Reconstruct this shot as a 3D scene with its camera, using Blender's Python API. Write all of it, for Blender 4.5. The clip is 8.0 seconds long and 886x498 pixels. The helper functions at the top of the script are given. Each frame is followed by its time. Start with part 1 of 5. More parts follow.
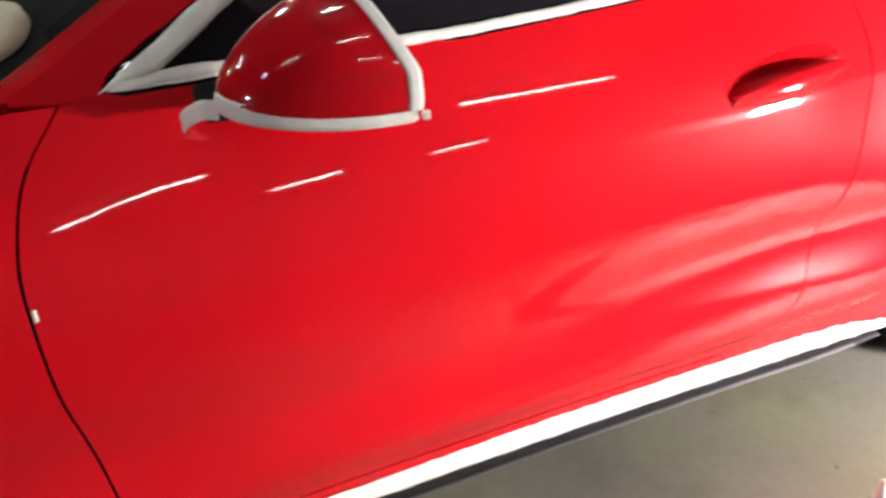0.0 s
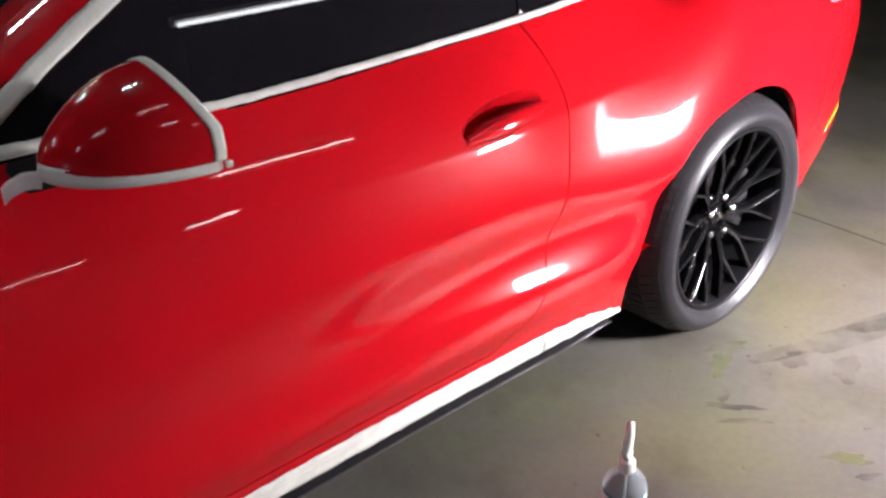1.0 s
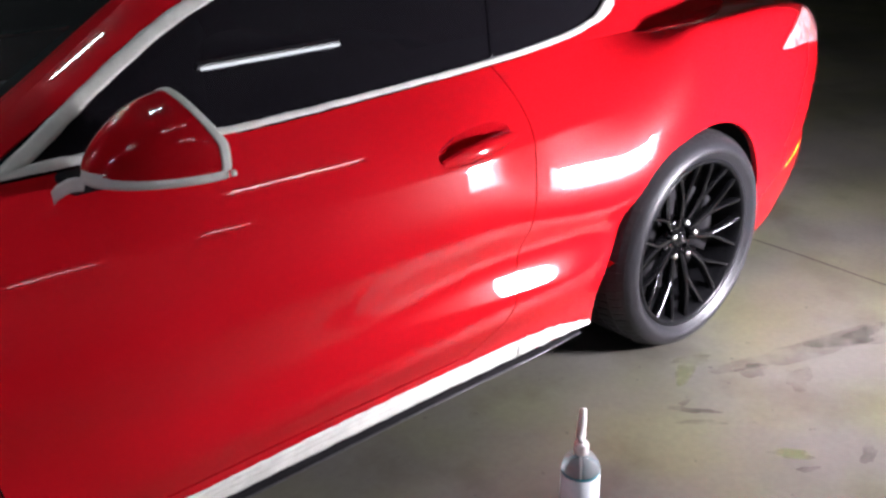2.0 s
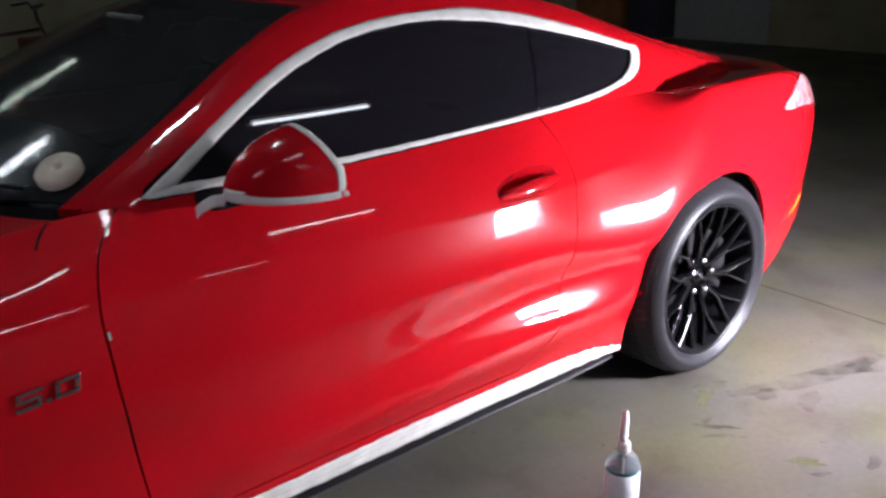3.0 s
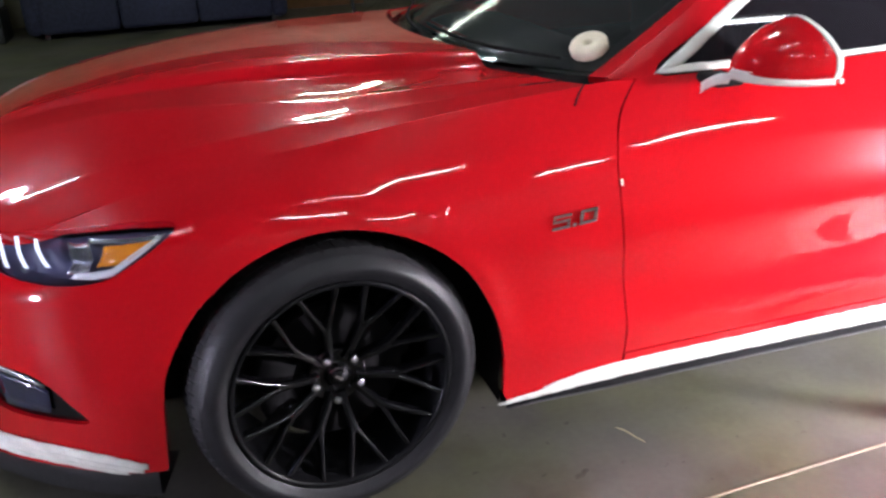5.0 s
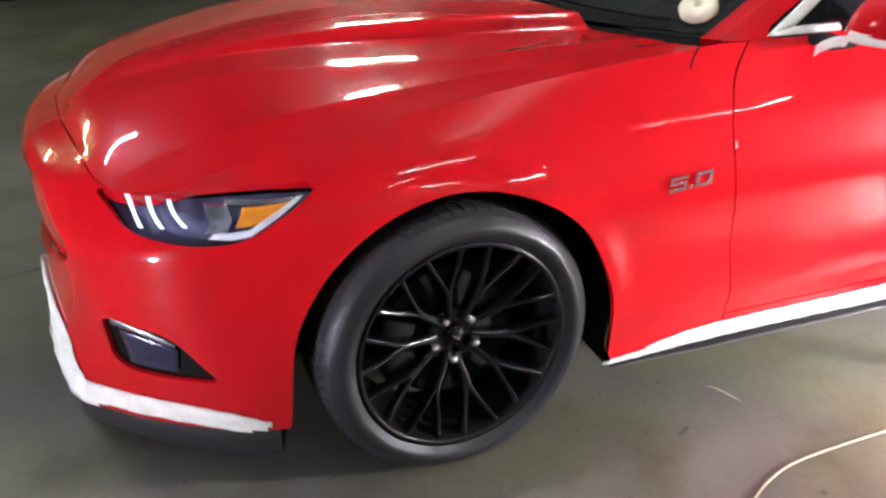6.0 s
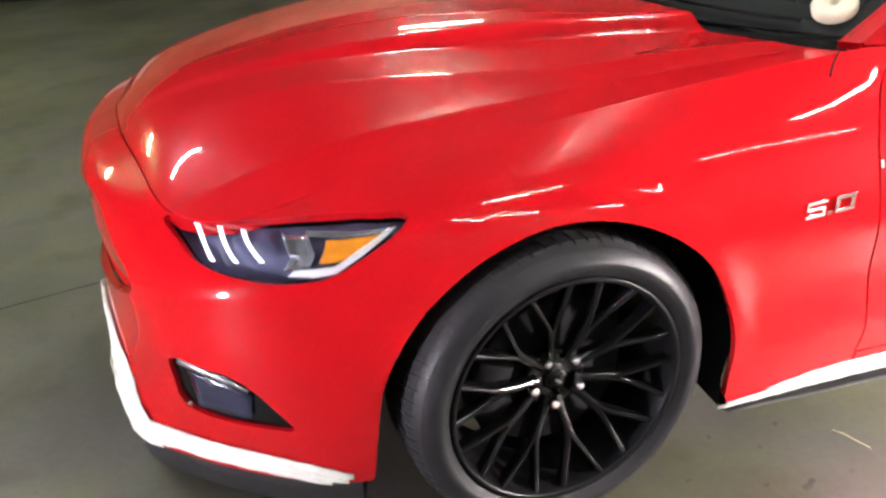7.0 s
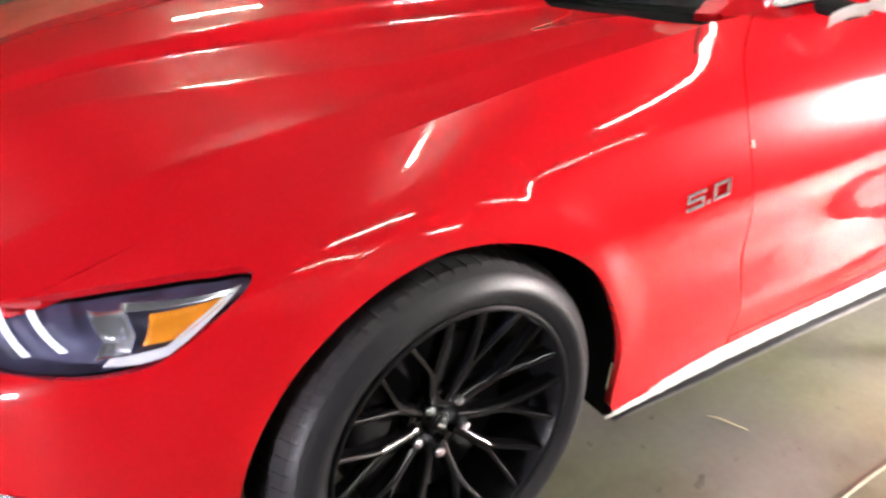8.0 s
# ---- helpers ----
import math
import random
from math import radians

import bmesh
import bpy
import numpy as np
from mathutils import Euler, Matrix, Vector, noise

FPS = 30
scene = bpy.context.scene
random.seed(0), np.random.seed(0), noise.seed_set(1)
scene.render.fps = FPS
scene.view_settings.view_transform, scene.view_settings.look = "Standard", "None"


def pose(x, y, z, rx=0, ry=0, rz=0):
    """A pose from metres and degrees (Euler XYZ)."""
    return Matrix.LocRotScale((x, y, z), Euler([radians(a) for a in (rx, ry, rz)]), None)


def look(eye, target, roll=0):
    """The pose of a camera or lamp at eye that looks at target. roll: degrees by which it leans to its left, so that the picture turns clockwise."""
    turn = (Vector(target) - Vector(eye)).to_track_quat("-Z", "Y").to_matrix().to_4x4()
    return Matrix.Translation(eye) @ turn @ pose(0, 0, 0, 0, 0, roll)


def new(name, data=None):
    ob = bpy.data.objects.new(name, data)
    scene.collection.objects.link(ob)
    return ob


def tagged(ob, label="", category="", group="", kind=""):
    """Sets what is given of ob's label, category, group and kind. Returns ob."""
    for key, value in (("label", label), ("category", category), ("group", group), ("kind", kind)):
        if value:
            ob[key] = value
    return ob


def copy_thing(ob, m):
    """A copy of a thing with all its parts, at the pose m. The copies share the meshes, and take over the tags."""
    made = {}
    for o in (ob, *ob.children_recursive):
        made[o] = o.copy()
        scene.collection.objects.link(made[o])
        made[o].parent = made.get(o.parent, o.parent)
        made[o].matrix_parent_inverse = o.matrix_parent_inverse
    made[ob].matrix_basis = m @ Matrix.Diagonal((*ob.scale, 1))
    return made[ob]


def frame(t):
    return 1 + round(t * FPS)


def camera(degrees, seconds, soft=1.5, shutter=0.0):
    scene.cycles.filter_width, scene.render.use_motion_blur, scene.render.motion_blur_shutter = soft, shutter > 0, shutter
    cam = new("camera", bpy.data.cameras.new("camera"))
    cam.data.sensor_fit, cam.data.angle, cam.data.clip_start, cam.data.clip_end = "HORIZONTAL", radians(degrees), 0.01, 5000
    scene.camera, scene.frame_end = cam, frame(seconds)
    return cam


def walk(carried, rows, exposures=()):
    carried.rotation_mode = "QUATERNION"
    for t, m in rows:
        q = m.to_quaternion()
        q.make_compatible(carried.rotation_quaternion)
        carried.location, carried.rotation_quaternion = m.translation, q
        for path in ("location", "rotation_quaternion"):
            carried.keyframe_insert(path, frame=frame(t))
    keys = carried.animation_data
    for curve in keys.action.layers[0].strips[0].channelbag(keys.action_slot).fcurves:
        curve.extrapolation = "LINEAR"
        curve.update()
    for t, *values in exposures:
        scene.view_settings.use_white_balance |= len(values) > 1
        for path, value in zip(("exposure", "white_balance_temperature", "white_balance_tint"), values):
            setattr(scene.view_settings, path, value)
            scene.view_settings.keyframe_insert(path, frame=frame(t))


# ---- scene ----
cam = camera(54.1, 8.0, 2.6, 0.3)
PATH = [
    (0, (0.853, -0.856, 1.354), (1.487, 0.7, 0.269), -2.7),
    (0.5, (0.764, -0.944, 1.364), (1.739, 0.469, 0.338), -3.2),
    (1, (0.681, -1.039, 1.39), (1.834, 0.305, 0.459), -1.7),
    (2.3, (0.492, -1.382, 1.425), (1.636, 0.055, 0.634), -2.3),
    (2.5, (0.414, -1.41, 1.417), (1.56, 0.039, 0.651), -2.6),
    (3, (0.232, -1.449, 1.427), (1.442, -0.002, 0.761), -1.4),
    (3.5, (0.102, -1.487, 1.424), (1.22, 0.039, 0.772), -1.0),
    (4, (0.031, -1.557, 1.438), (0.795, 0.13, 0.682), -2.3),
    (4.5, (-0.082, -1.625, 1.413), (0.46, 0.118, 0.596), -3.5),
    (5, (-0.246, -1.602, 1.41), (0.275, 0.159, 0.62), -2.6),
    (5.2, (-0.328, -1.573, 1.427), (0.182, 0.181, 0.612), -3.2),
    (6.3, (-0.583, -1.495, 1.428), (-0.041, 0.22, 0.553), -1.9),
    (6.5, (-0.598, -1.457, 1.418), (-0.081, 0.267, 0.545), -1.9),
    (7, (-0.582, -1.263, 1.416), (-0.147, 0.476, 0.528), -3.3),
    (7.5, (-0.573, -1.085, 1.408), (-0.046, 0.611, 0.489), -2.7),
    (8, (-0.583, -0.923, 1.402), (0.275, 0.592, 0.418), -2.4),
]
walk(cam, [(t, look(eye, target, roll)) for t, eye, target, roll in PATH],
     [(0, 0.1, 7000, 10), (0.5, -0.55, 6700, 10), (1, -0.82, 6500, 11), (2.5, -0.92, 6100, 13), (3.5, -0.64, 6000, 14), (4, -0.17, 6100, 13),
      (4.5, 0.45, 6200, 12), (5.2, 1.14, 6300, 10), (6.5, 1.68, 6800, 8), (7.5, 2.1, 7300, 8), (8, 1.88, 7200, 8)])

# ---- world and large lights ----
world = bpy.data.worlds.new("night_outside")
scene.world = world
world.use_nodes = True
world.node_tree.nodes["Background"].inputs["Color"].default_value = (0.01, 0.012, 0.016, 1)
world.node_tree.nodes["Background"].inputs["Strength"].default_value = 0.3


# ---- materials ----
def material(name):
    m = bpy.data.materials.new(name)
    m.use_nodes = True
    return m, m.node_tree.nodes, m.node_tree.links, m.node_tree.nodes["Principled BSDF"]


def ramp_noise(nodes, links, scale, dark, light, detail=6.0, lo=0.35, hi=0.65, coord=None):
    tex = nodes.new("ShaderNodeTexNoise")
    tex.inputs["Scale"].default_value, tex.inputs["Detail"].default_value = scale, detail
    if coord is not None:
        links.new(coord, tex.inputs["Vector"])
    ramp = nodes.new("ShaderNodeValToRGB")
    ramp.color_ramp.elements[0].position, ramp.color_ramp.elements[1].position = lo, hi
    ramp.color_ramp.elements[0].color, ramp.color_ramp.elements[1].color = (*dark, 1), (*light, 1)
    links.new(tex.outputs["Fac"], ramp.inputs["Fac"])
    return ramp.outputs["Color"], tex


def plain(name, color, rough=0.5, metal=0.0, coat=0.0, vary=0.12, scale=30.0, bump=0.0, bump_scale=200.0):
    """A principled surface with a slight change of tone at two scales, and a fine relief."""
    m, nodes, links, b = material(name)
    coord = nodes.new("ShaderNodeTexCoord").outputs["Object"]
    dark = tuple(c * (1 - vary) for c in color)
    light = tuple(min(1.0, c * (1 + vary)) for c in color)
    out, _ = ramp_noise(nodes, links, scale, dark, light, coord=coord)
    links.new(out, b.inputs["Base Color"])
    grain = nodes.new("ShaderNodeTexNoise")
    grain.inputs["Scale"].default_value = scale * 4
    links.new(coord, grain.inputs["Vector"])
    span = nodes.new("ShaderNodeMapRange")
    span.inputs["To Min"].default_value, span.inputs["To Max"].default_value = max(0.02, rough * 0.85), min(1, rough * 1.15)
    links.new(grain.outputs["Fac"], span.inputs["Value"])
    links.new(span.outputs["Result"], b.inputs["Roughness"])
    b.inputs["Metallic"].default_value = metal
    b.inputs["Coat Weight"].default_value = coat
    b.inputs["Coat Roughness"].default_value = 0.03
    if bump:
        relief = nodes.new("ShaderNodeTexNoise")
        relief.inputs["Scale"].default_value = bump_scale
        links.new(coord, relief.inputs["Vector"])
        node = nodes.new("ShaderNodeBump")
        node.inputs["Strength"].default_value, node.inputs["Distance"].default_value = bump, 0.002
        links.new(relief.outputs["Fac"], node.inputs["Height"])
        links.new(node.outputs["Normal"], b.inputs["Normal"])
    return m


def car_paint():
    m, nodes, links, b = material("red_paint")
    coord = nodes.new("ShaderNodeTexCoord").outputs["Object"]
    out, _ = ramp_noise(nodes, links, 3.0, (0.43, 0.0045, 0.009), (0.47, 0.0055, 0.011), coord=coord)
    links.new(out, b.inputs["Base Color"])
    b.inputs["Roughness"].default_value = 0.26
    b.inputs["Specular IOR Level"].default_value = 0.028
    b.inputs["Coat Weight"].default_value = 1.0
    b.inputs["Coat Roughness"].default_value = 0.025
    b.inputs["Coat IOR"].default_value = 1.48
    peel = nodes.new("ShaderNodeTexNoise")
    peel.inputs["Scale"].default_value, peel.inputs["Detail"].default_value = 55.0, 3.0
    links.new(coord, peel.inputs["Vector"])
    node = nodes.new("ShaderNodeBump")
    node.inputs["Strength"].default_value, node.inputs["Distance"].default_value = 0.022, 0.002
    links.new(peel.outputs["Fac"], node.inputs["Height"])
    links.new(node.outputs["Normal"], b.inputs["Coat Normal"])
    return m


def concrete(name, dark, light, stain, rough, tints=((1, 1, 1), (1, 1, 1)), fleck=1.0):
    m, nodes, links, b = material(name)
    coord = nodes.new("ShaderNodeTexCoord").outputs["Object"]
    cloud, _ = ramp_noise(nodes, links, 1.3, dark, light, detail=10.0, lo=0.34, hi=0.64, coord=coord)
    mark, _ = ramp_noise(nodes, links, 3.3, (1, 1, 1), stain, detail=8.0, lo=0.52, hi=0.72, coord=coord)
    grit, grit_tex = ramp_noise(nodes, links, 45.0, (0.93, 0.93, 0.93), (1.04, 1.04, 1.04), detail=9.0, coord=coord)
    hue, _ = ramp_noise(nodes, links, 2.2, tints[0], tints[1], detail=5.0, lo=0.38, hi=0.60, coord=coord)
    speck, _ = ramp_noise(nodes, links, 26.0, (1, 1, 1), (fleck, fleck, fleck), detail=3.0, lo=0.70, hi=0.74, coord=coord)
    for other in (mark, grit, hue, speck):
        mix = nodes.new("ShaderNodeMix")
        mix.data_type, mix.blend_type = "RGBA", "MULTIPLY"
        mix.inputs[0].default_value = 1.0
        links.new(cloud, mix.inputs[6])
        links.new(other, mix.inputs[7])
        cloud = mix.outputs[2]
    links.new(cloud, b.inputs["Base Color"])
    b.inputs["Roughness"].default_value = rough
    node = nodes.new("ShaderNodeBump")
    node.inputs["Strength"].default_value, node.inputs["Distance"].default_value = 0.12, 0.004
    links.new(grit_tex.outputs["Fac"], node.inputs["Height"])
    links.new(node.outputs["Normal"], b.inputs["Normal"])
    return m


def glowing(name, color, strength):
    m, nodes, links, b = material(name)
    b.inputs["Base Color"].default_value = (*color, 1)
    b.inputs["Emission Color"].default_value = (*color, 1)
    b.inputs["Emission Strength"].default_value = strength
    return m


def clear(name, tint, amount, rough=0.0, body=(0.004, 0.005, 0.006)):
    """A thin pane: part see-through, part mirror by its own gloss."""
    m, nodes, links, b = material(name)
    b.inputs["Base Color"].default_value = (*body, 1)
    b.inputs["Roughness"].default_value = max(rough, 0.02)
    b.inputs["Specular IOR Level"].default_value = 0.6
    see = nodes.new("ShaderNodeBsdfTransparent")
    see.inputs["Color"].default_value = (*tint, 1)
    mix = nodes.new("ShaderNodeMixShader")
    mix.inputs["Fac"].default_value = amount
    links.new(b.outputs["BSDF"], mix.inputs[1])
    links.new(see.outputs["BSDF"], mix.inputs[2])
    links.new(mix.outputs["Shader"], nodes["Material Output"].inputs["Surface"])
    return m


PAINT = car_paint()
BLACK = plain("black_plastic", (0.018, 0.018, 0.019), 0.5, bump=0.3)
GLOSS_BLACK = plain("gloss_black_enamel", (0.003, 0.003, 0.0034), 0.09)
SATIN = plain("edge_highlight_grey", (0.05, 0.048, 0.052), 0.35)
DARK = plain("dark_underside", (0.010, 0.0095, 0.0105), 0.9)
RUBBER = plain("tyre_rubber", (0.017, 0.0165, 0.019), 0.40, bump=0.4, bump_scale=120)
TREAD = plain("tread_rubber", (0.010, 0.010, 0.012), 0.7, bump=0.5, bump_scale=90)
CHROME = plain("chrome", (0.75, 0.75, 0.77), 0.12, metal=1.0)
TAPE = plain("masking_tape_paper", (0.66, 0.665, 0.605), 0.75, vary=0.10, scale=22, bump=0.35, bump_scale=160)
GLASS_DARK = clear("tinted_glass", (0.03, 0.03, 0.035), 0.25, 0.02, (0.012, 0.011, 0.014))
GLASS_SCREEN = clear("windscreen_glass", (0.28, 0.33, 0.32), 0.66, 0.09, (0.055, 0.06, 0.06))
# the violet in this base colour is bluish light on the headlight's inside
LAMP_BOWL = plain("bluish_lit_lamp_bowl", (0.07, 0.07, 0.13), 0.3, coat=0.6)
LENS = clear("lamp_lens", (0.9, 0.92, 0.95), 0.88)
AMBER = plain("amber_reflector", (0.75, 0.26, 0.02), 0.2, coat=1.0)
# unlit bars: a weak glow stands in for the white they reflect
LED = glowing("light_bar_weak_glow", (0.78, 0.84, 1.0), 0.75)
CHROME_SOFT = plain("lamp_reflector", (0.55, 0.56, 0.60), 0.25, metal=0.9)
# pale mottled colour paints the glare on a red tail lens
TAIL_GLARE = plain("tail_lens_with_glare", (0.62, 0.26, 0.27), 0.15, vary=0.5, scale=18, coat=1.0)
SEAT = plain("dark_leather", (0.03, 0.028, 0.027), 0.55, bump=0.4)
PAD = plain("cream_foam", (0.66, 0.59, 0.45), 0.95, vary=0.08, bump=0.8, bump_scale=140)
FLOOR = concrete("garage_concrete", (0.070, 0.067, 0.057), (0.128, 0.123, 0.105), (0.62, 0.60, 0.52), 0.55, ((1.03, 1.05, 0.76), (0.97, 0.94, 0.97)), 0.45)


for dull, level in ((GLOSS_BLACK, 0.4), (RUBBER, 0.3), (DARK, 0.1)):
    dull.node_tree.nodes["Principled BSDF"].inputs["Specular IOR Level"].default_value = level
RIM_BLACK = plain("satin_black_rim", (0.006, 0.006, 0.0068), 0.29)
RIM_BLACK.node_tree.nodes["Principled BSDF"].inputs["Specular IOR Level"].default_value = 0.15
LAMP_SILVER = plain("bright_lamp_trim", (0.72, 0.74, 0.78), 0.3, vary=0.05, coat=0.5)


# ---- meshes ----
def part(name, bm, mat, parent=None, label="", smooth=True):
    me = bpy.data.meshes.new(name)
    bm.to_mesh(me)
    bm.free()
    if smooth:
        me.polygons.foreach_set("use_smooth", [True] * len(me.polygons))
    me.materials.append(mat)
    ob = new(name, me)
    ob.parent = parent
    if label:
        ob["label"] = label
    return ob


def thing(name, label, category, at=(0, 0, 0), group=""):
    ob = new(name)
    ob.empty_display_size = 0.1
    ob.location = at
    return tagged(ob, label, category, group)


def add_box(bm, lo, hi, bevel=0.0, turn=None):
    got = bmesh.ops.create_cube(bm, size=1.0)["verts"]
    for v in got:
        v.co = Vector([lo[k] + (v.co[k] + 0.5) * (hi[k] - lo[k]) for k in range(3)])
    if bevel:
        edges = {e for v in got for e in v.link_edges}
        got = bmesh.ops.bevel(bm, geom=list(edges), offset=bevel, segments=2, affect="EDGES", profile=0.5)["verts"]
    if turn is not None:
        bmesh.ops.transform(bm, matrix=turn, verts=list({v for v in got}))
    return got


def box(lo, hi, bevel=0.0):
    bm = bmesh.new()
    add_box(bm, lo, hi, bevel)
    return bm


def lathe(profile, n=64, axis="y", bm=None):
    """Turns a profile of (radius, height) round an axis; closed where the radius is nothing."""
    bm = bm or bmesh.new()
    rings = []
    for r, h in profile:
        ring = []
        for k in range(n):
            a = 2 * math.pi * k / n
            c, s = r * math.cos(a), r * math.sin(a)
            ring.append(bm.verts.new((c, h, s) if axis == "y" else (c, s, h)))
        rings.append(ring)
    for a, b in zip(rings, rings[1:]):
        for k in range(n):
            bm.faces.new((a[k], a[(k + 1) % n], b[(k + 1) % n], b[k]))
    for ring, flip in ((rings[0], True), (rings[-1], False)):
        bm.faces.new(ring[::-1] if flip else ring)
    bmesh.ops.recalc_face_normals(bm, faces=bm.faces)
    return bm


def tube(points, radius, n=10, bm=None):
    bm = bm or bmesh.new()
    pts = [Vector(p) for p in points]
    rings = []
    for k, p in enumerate(pts):
        way = (pts[min(k + 1, len(pts) - 1)] - pts[max(k - 1, 0)]).normalized()
        side = way.cross(Vector((0, 0, 1)))
        if side.length < 1e-3:
            side = way.cross(Vector((1, 0, 0)))
        side.normalize()
        up = side.cross(way)
        r = radius[k] if isinstance(radius, (list, tuple)) else radius
        rings.append([bm.verts.new(p + r * (math.cos(2 * math.pi * j / n) * side + math.sin(2 * math.pi * j / n) * up)) for j in range(n)])
    for a, b in zip(rings, rings[1:]):
        for j in range(n):
            bm.faces.new((a[j], a[(j + 1) % n], b[(j + 1) % n], b[j]))
    bm.faces.new(rings[0][::-1])
    bm.faces.new(rings[-1])
    bmesh.ops.recalc_face_normals(bm, faces=bm.faces)
    return bm


# ---- smooth curves ----
def pchip(xk, yk, x):
    xk, yk, x = np.asarray(xk, float), np.asarray(yk, float), np.asarray(x, float)
    h = np.diff(xk)
    d = np.diff(yk, axis=0) / (h if yk.ndim == 1 else h[:, None])
    m = np.zeros_like(yk)
    m[0], m[-1] = d[0], d[-1]
    for k in range(1, len(xk) - 1):
        w1, w2 = 2 * h[k] + h[k - 1], h[k] + 2 * h[k - 1]
        same = d[k - 1] * d[k] > 0
        with np.errstate(divide="ignore", invalid="ignore"):
            m[k] = np.where(same, (w1 + w2) / (w1 / np.where(same, d[k - 1], 1) + w2 / np.where(same, d[k], 1)), 0)
    i = np.clip(np.searchsorted(xk, x, side="right") - 1, 0, len(xk) - 2)
    t = (x - xk[i]) / h[i]
    hh = h[i]
    if yk.ndim > 1:
        t, hh = t[:, None], hh[:, None]
    return (1 + 2 * t) * (1 - t) ** 2 * yk[i] + t * (1 - t) ** 2 * hh * m[i] + t * t * (3 - 2 * t) * yk[i + 1] + t * t * (t - 1) * hh * m[i + 1]


def blurred(a, sigma, even=False):
    """Softens a row of samples; the ends keep their value (or their mirror symmetry, if even)."""
    n = int(4 * sigma) + 1
    k = np.exp(-0.5 * (np.arange(-n, n + 1) / sigma) ** 2)
    k /= k.sum()
    head, tail = a[1 : n + 1][::-1], a[-n - 1 : -1][::-1]
    if not even:
        head, tail = 2 * a[0] - head, 2 * a[-1] - tail
    return np.convolve(np.concatenate([head, a, tail]), k, "valid")


def curve(xk, yk, sigma=0.0, step=0.01):
    """A smooth function through knots."""
    xs = np.arange(xk[0], xk[-1] + step / 2, step)
    ys = pchip(np.array(xk), np.array(yk), xs)
    if sigma:
        ys = blurred(ys, sigma / step)
    return lambda x: np.interp(x, xs, ys)


# ---- the car's shape: x runs from the front axle to the rear, w from the middle outwards, z up ----
YC = 1.045
FRONT_AXLE, REAR_AXLE = 0.0, 2.72
HOOD_MID = curve((-0.97, -0.849, -0.80, -0.74, -0.69, -0.52, -0.34, -0.06, 0.3, 0.6), (0.765, 0.808, 0.845, 0.878, 0.897, 0.931, 0.954, 0.966, 0.96, 0.947), 0.035)
HOOD_SIDE = curve((-0.97, -0.724, -0.57, -0.45, -0.3, 0.0, 0.4, 0.8), (0.62, 0.688, 0.752, 0.795, 0.826, 0.87, 0.912, 0.945), 0.05)


NOSE_X = curve((0, 0.26, 0.46, 0.655, 0.78), (-0.849, -0.818, -0.775, -0.724, -0.56), 0.03)


def hood_z(x, w):
    lip = np.clip(1 - (x - NOSE_X(np.abs(w))) / 0.08, 0, 1) ** 2 * np.clip((0.7 - np.abs(w)) / 0.2, 0, 1)
    return HOOD_MID(x) - (HOOD_MID(x) - HOOD_SIDE(x)) * np.minimum(np.abs(w) / 0.78, 1.1) ** 2.4 - 0.016 * lip


KNOTS = (-1.45, -1.2, -1.0, -0.82, -0.62, -0.45, -0.3, 0.0, 0.4, 0.75, 0.9, 1.3, 1.9, 2.1, 2.3, 2.5, 2.72, 3.1, 3.45, 3.68, 3.85, 4.2, 4.55)
MID_X = (0.0, 0.4, 0.75, 0.9, 1.3, 1.9, 2.1, 2.3, 2.5, 2.72, 3.1, 3.45)
# Seven feature lines, from the sill up to the belt: the front's x, the tail's x, w, z.
SILL_EDGE = ((-0.94, -0.932, -0.905, -0.77, -0.605, -0.45, -0.3), (3.55, 3.61, 3.66, 3.67),
     (0, 0.275, 0.485, 0.66, 0.8, 0.89, 0.915, 0.92, 0.892, 0.892, 0.892, 0.896, 0.915, 0.924, 0.932, 0.9372, 0.94, 0.89, 0.82, 0.7, 0.53, 0.28, 0),
     (0.142, 0.142, 0.146, 0.160, 0.176, 0.186, 0.195, 0.2, 0.163, 0.175, 0.176, 0.178, 0.187, 0.1883, 0.19, 0.205, 0.21, 0.17, 0.25, 0.29, 0.3, 0.3, 0.3))
ROCKER_LINE = ((-0.955, -0.945, -0.91, -0.78, -0.61, -0.45, -0.3), (3.58, 3.65, 3.7, 3.71),
     (0, 0.27, 0.48, 0.67, 0.82, 0.905, 0.935, 0.94, 0.903, 0.902, 0.902, 0.908, 0.928, 0.9339, 0.94, 0.9488, 0.955, 0.91, 0.845, 0.74, 0.56, 0.3, 0),
     (0.25, 0.25, 0.25, 0.25, 0.255, 0.26, 0.26, 0.26, 0.245, 0.252, 0.254, 0.262, 0.272, 0.2734, 0.275, 0.2802, 0.28, 0.27, 0.31, 0.35, 0.35, 0.35, 0.35))
LOWER_BULGE = ((-0.95, -0.935, -0.892, -0.783, -0.612, -0.45, -0.3), (3.6, 3.69, 3.74, 3.75),
     (0, 0.27, 0.48, 0.69, 0.845, 0.92, 0.945, 0.95, 0.922, 0.928, 0.93, 0.942, 0.962, 0.965, 0.958, 0.9594, 0.968, 0.94, 0.872, 0.76, 0.59, 0.32, 0),
     (0.37, 0.37, 0.37, 0.37, 0.37, 0.37, 0.37, 0.38, 0.36, 0.35, 0.35, 0.35, 0.365, 0.3596, 0.38, 0.3903, 0.4, 0.41, 0.42, 0.43, 0.43, 0.43, 0.43))
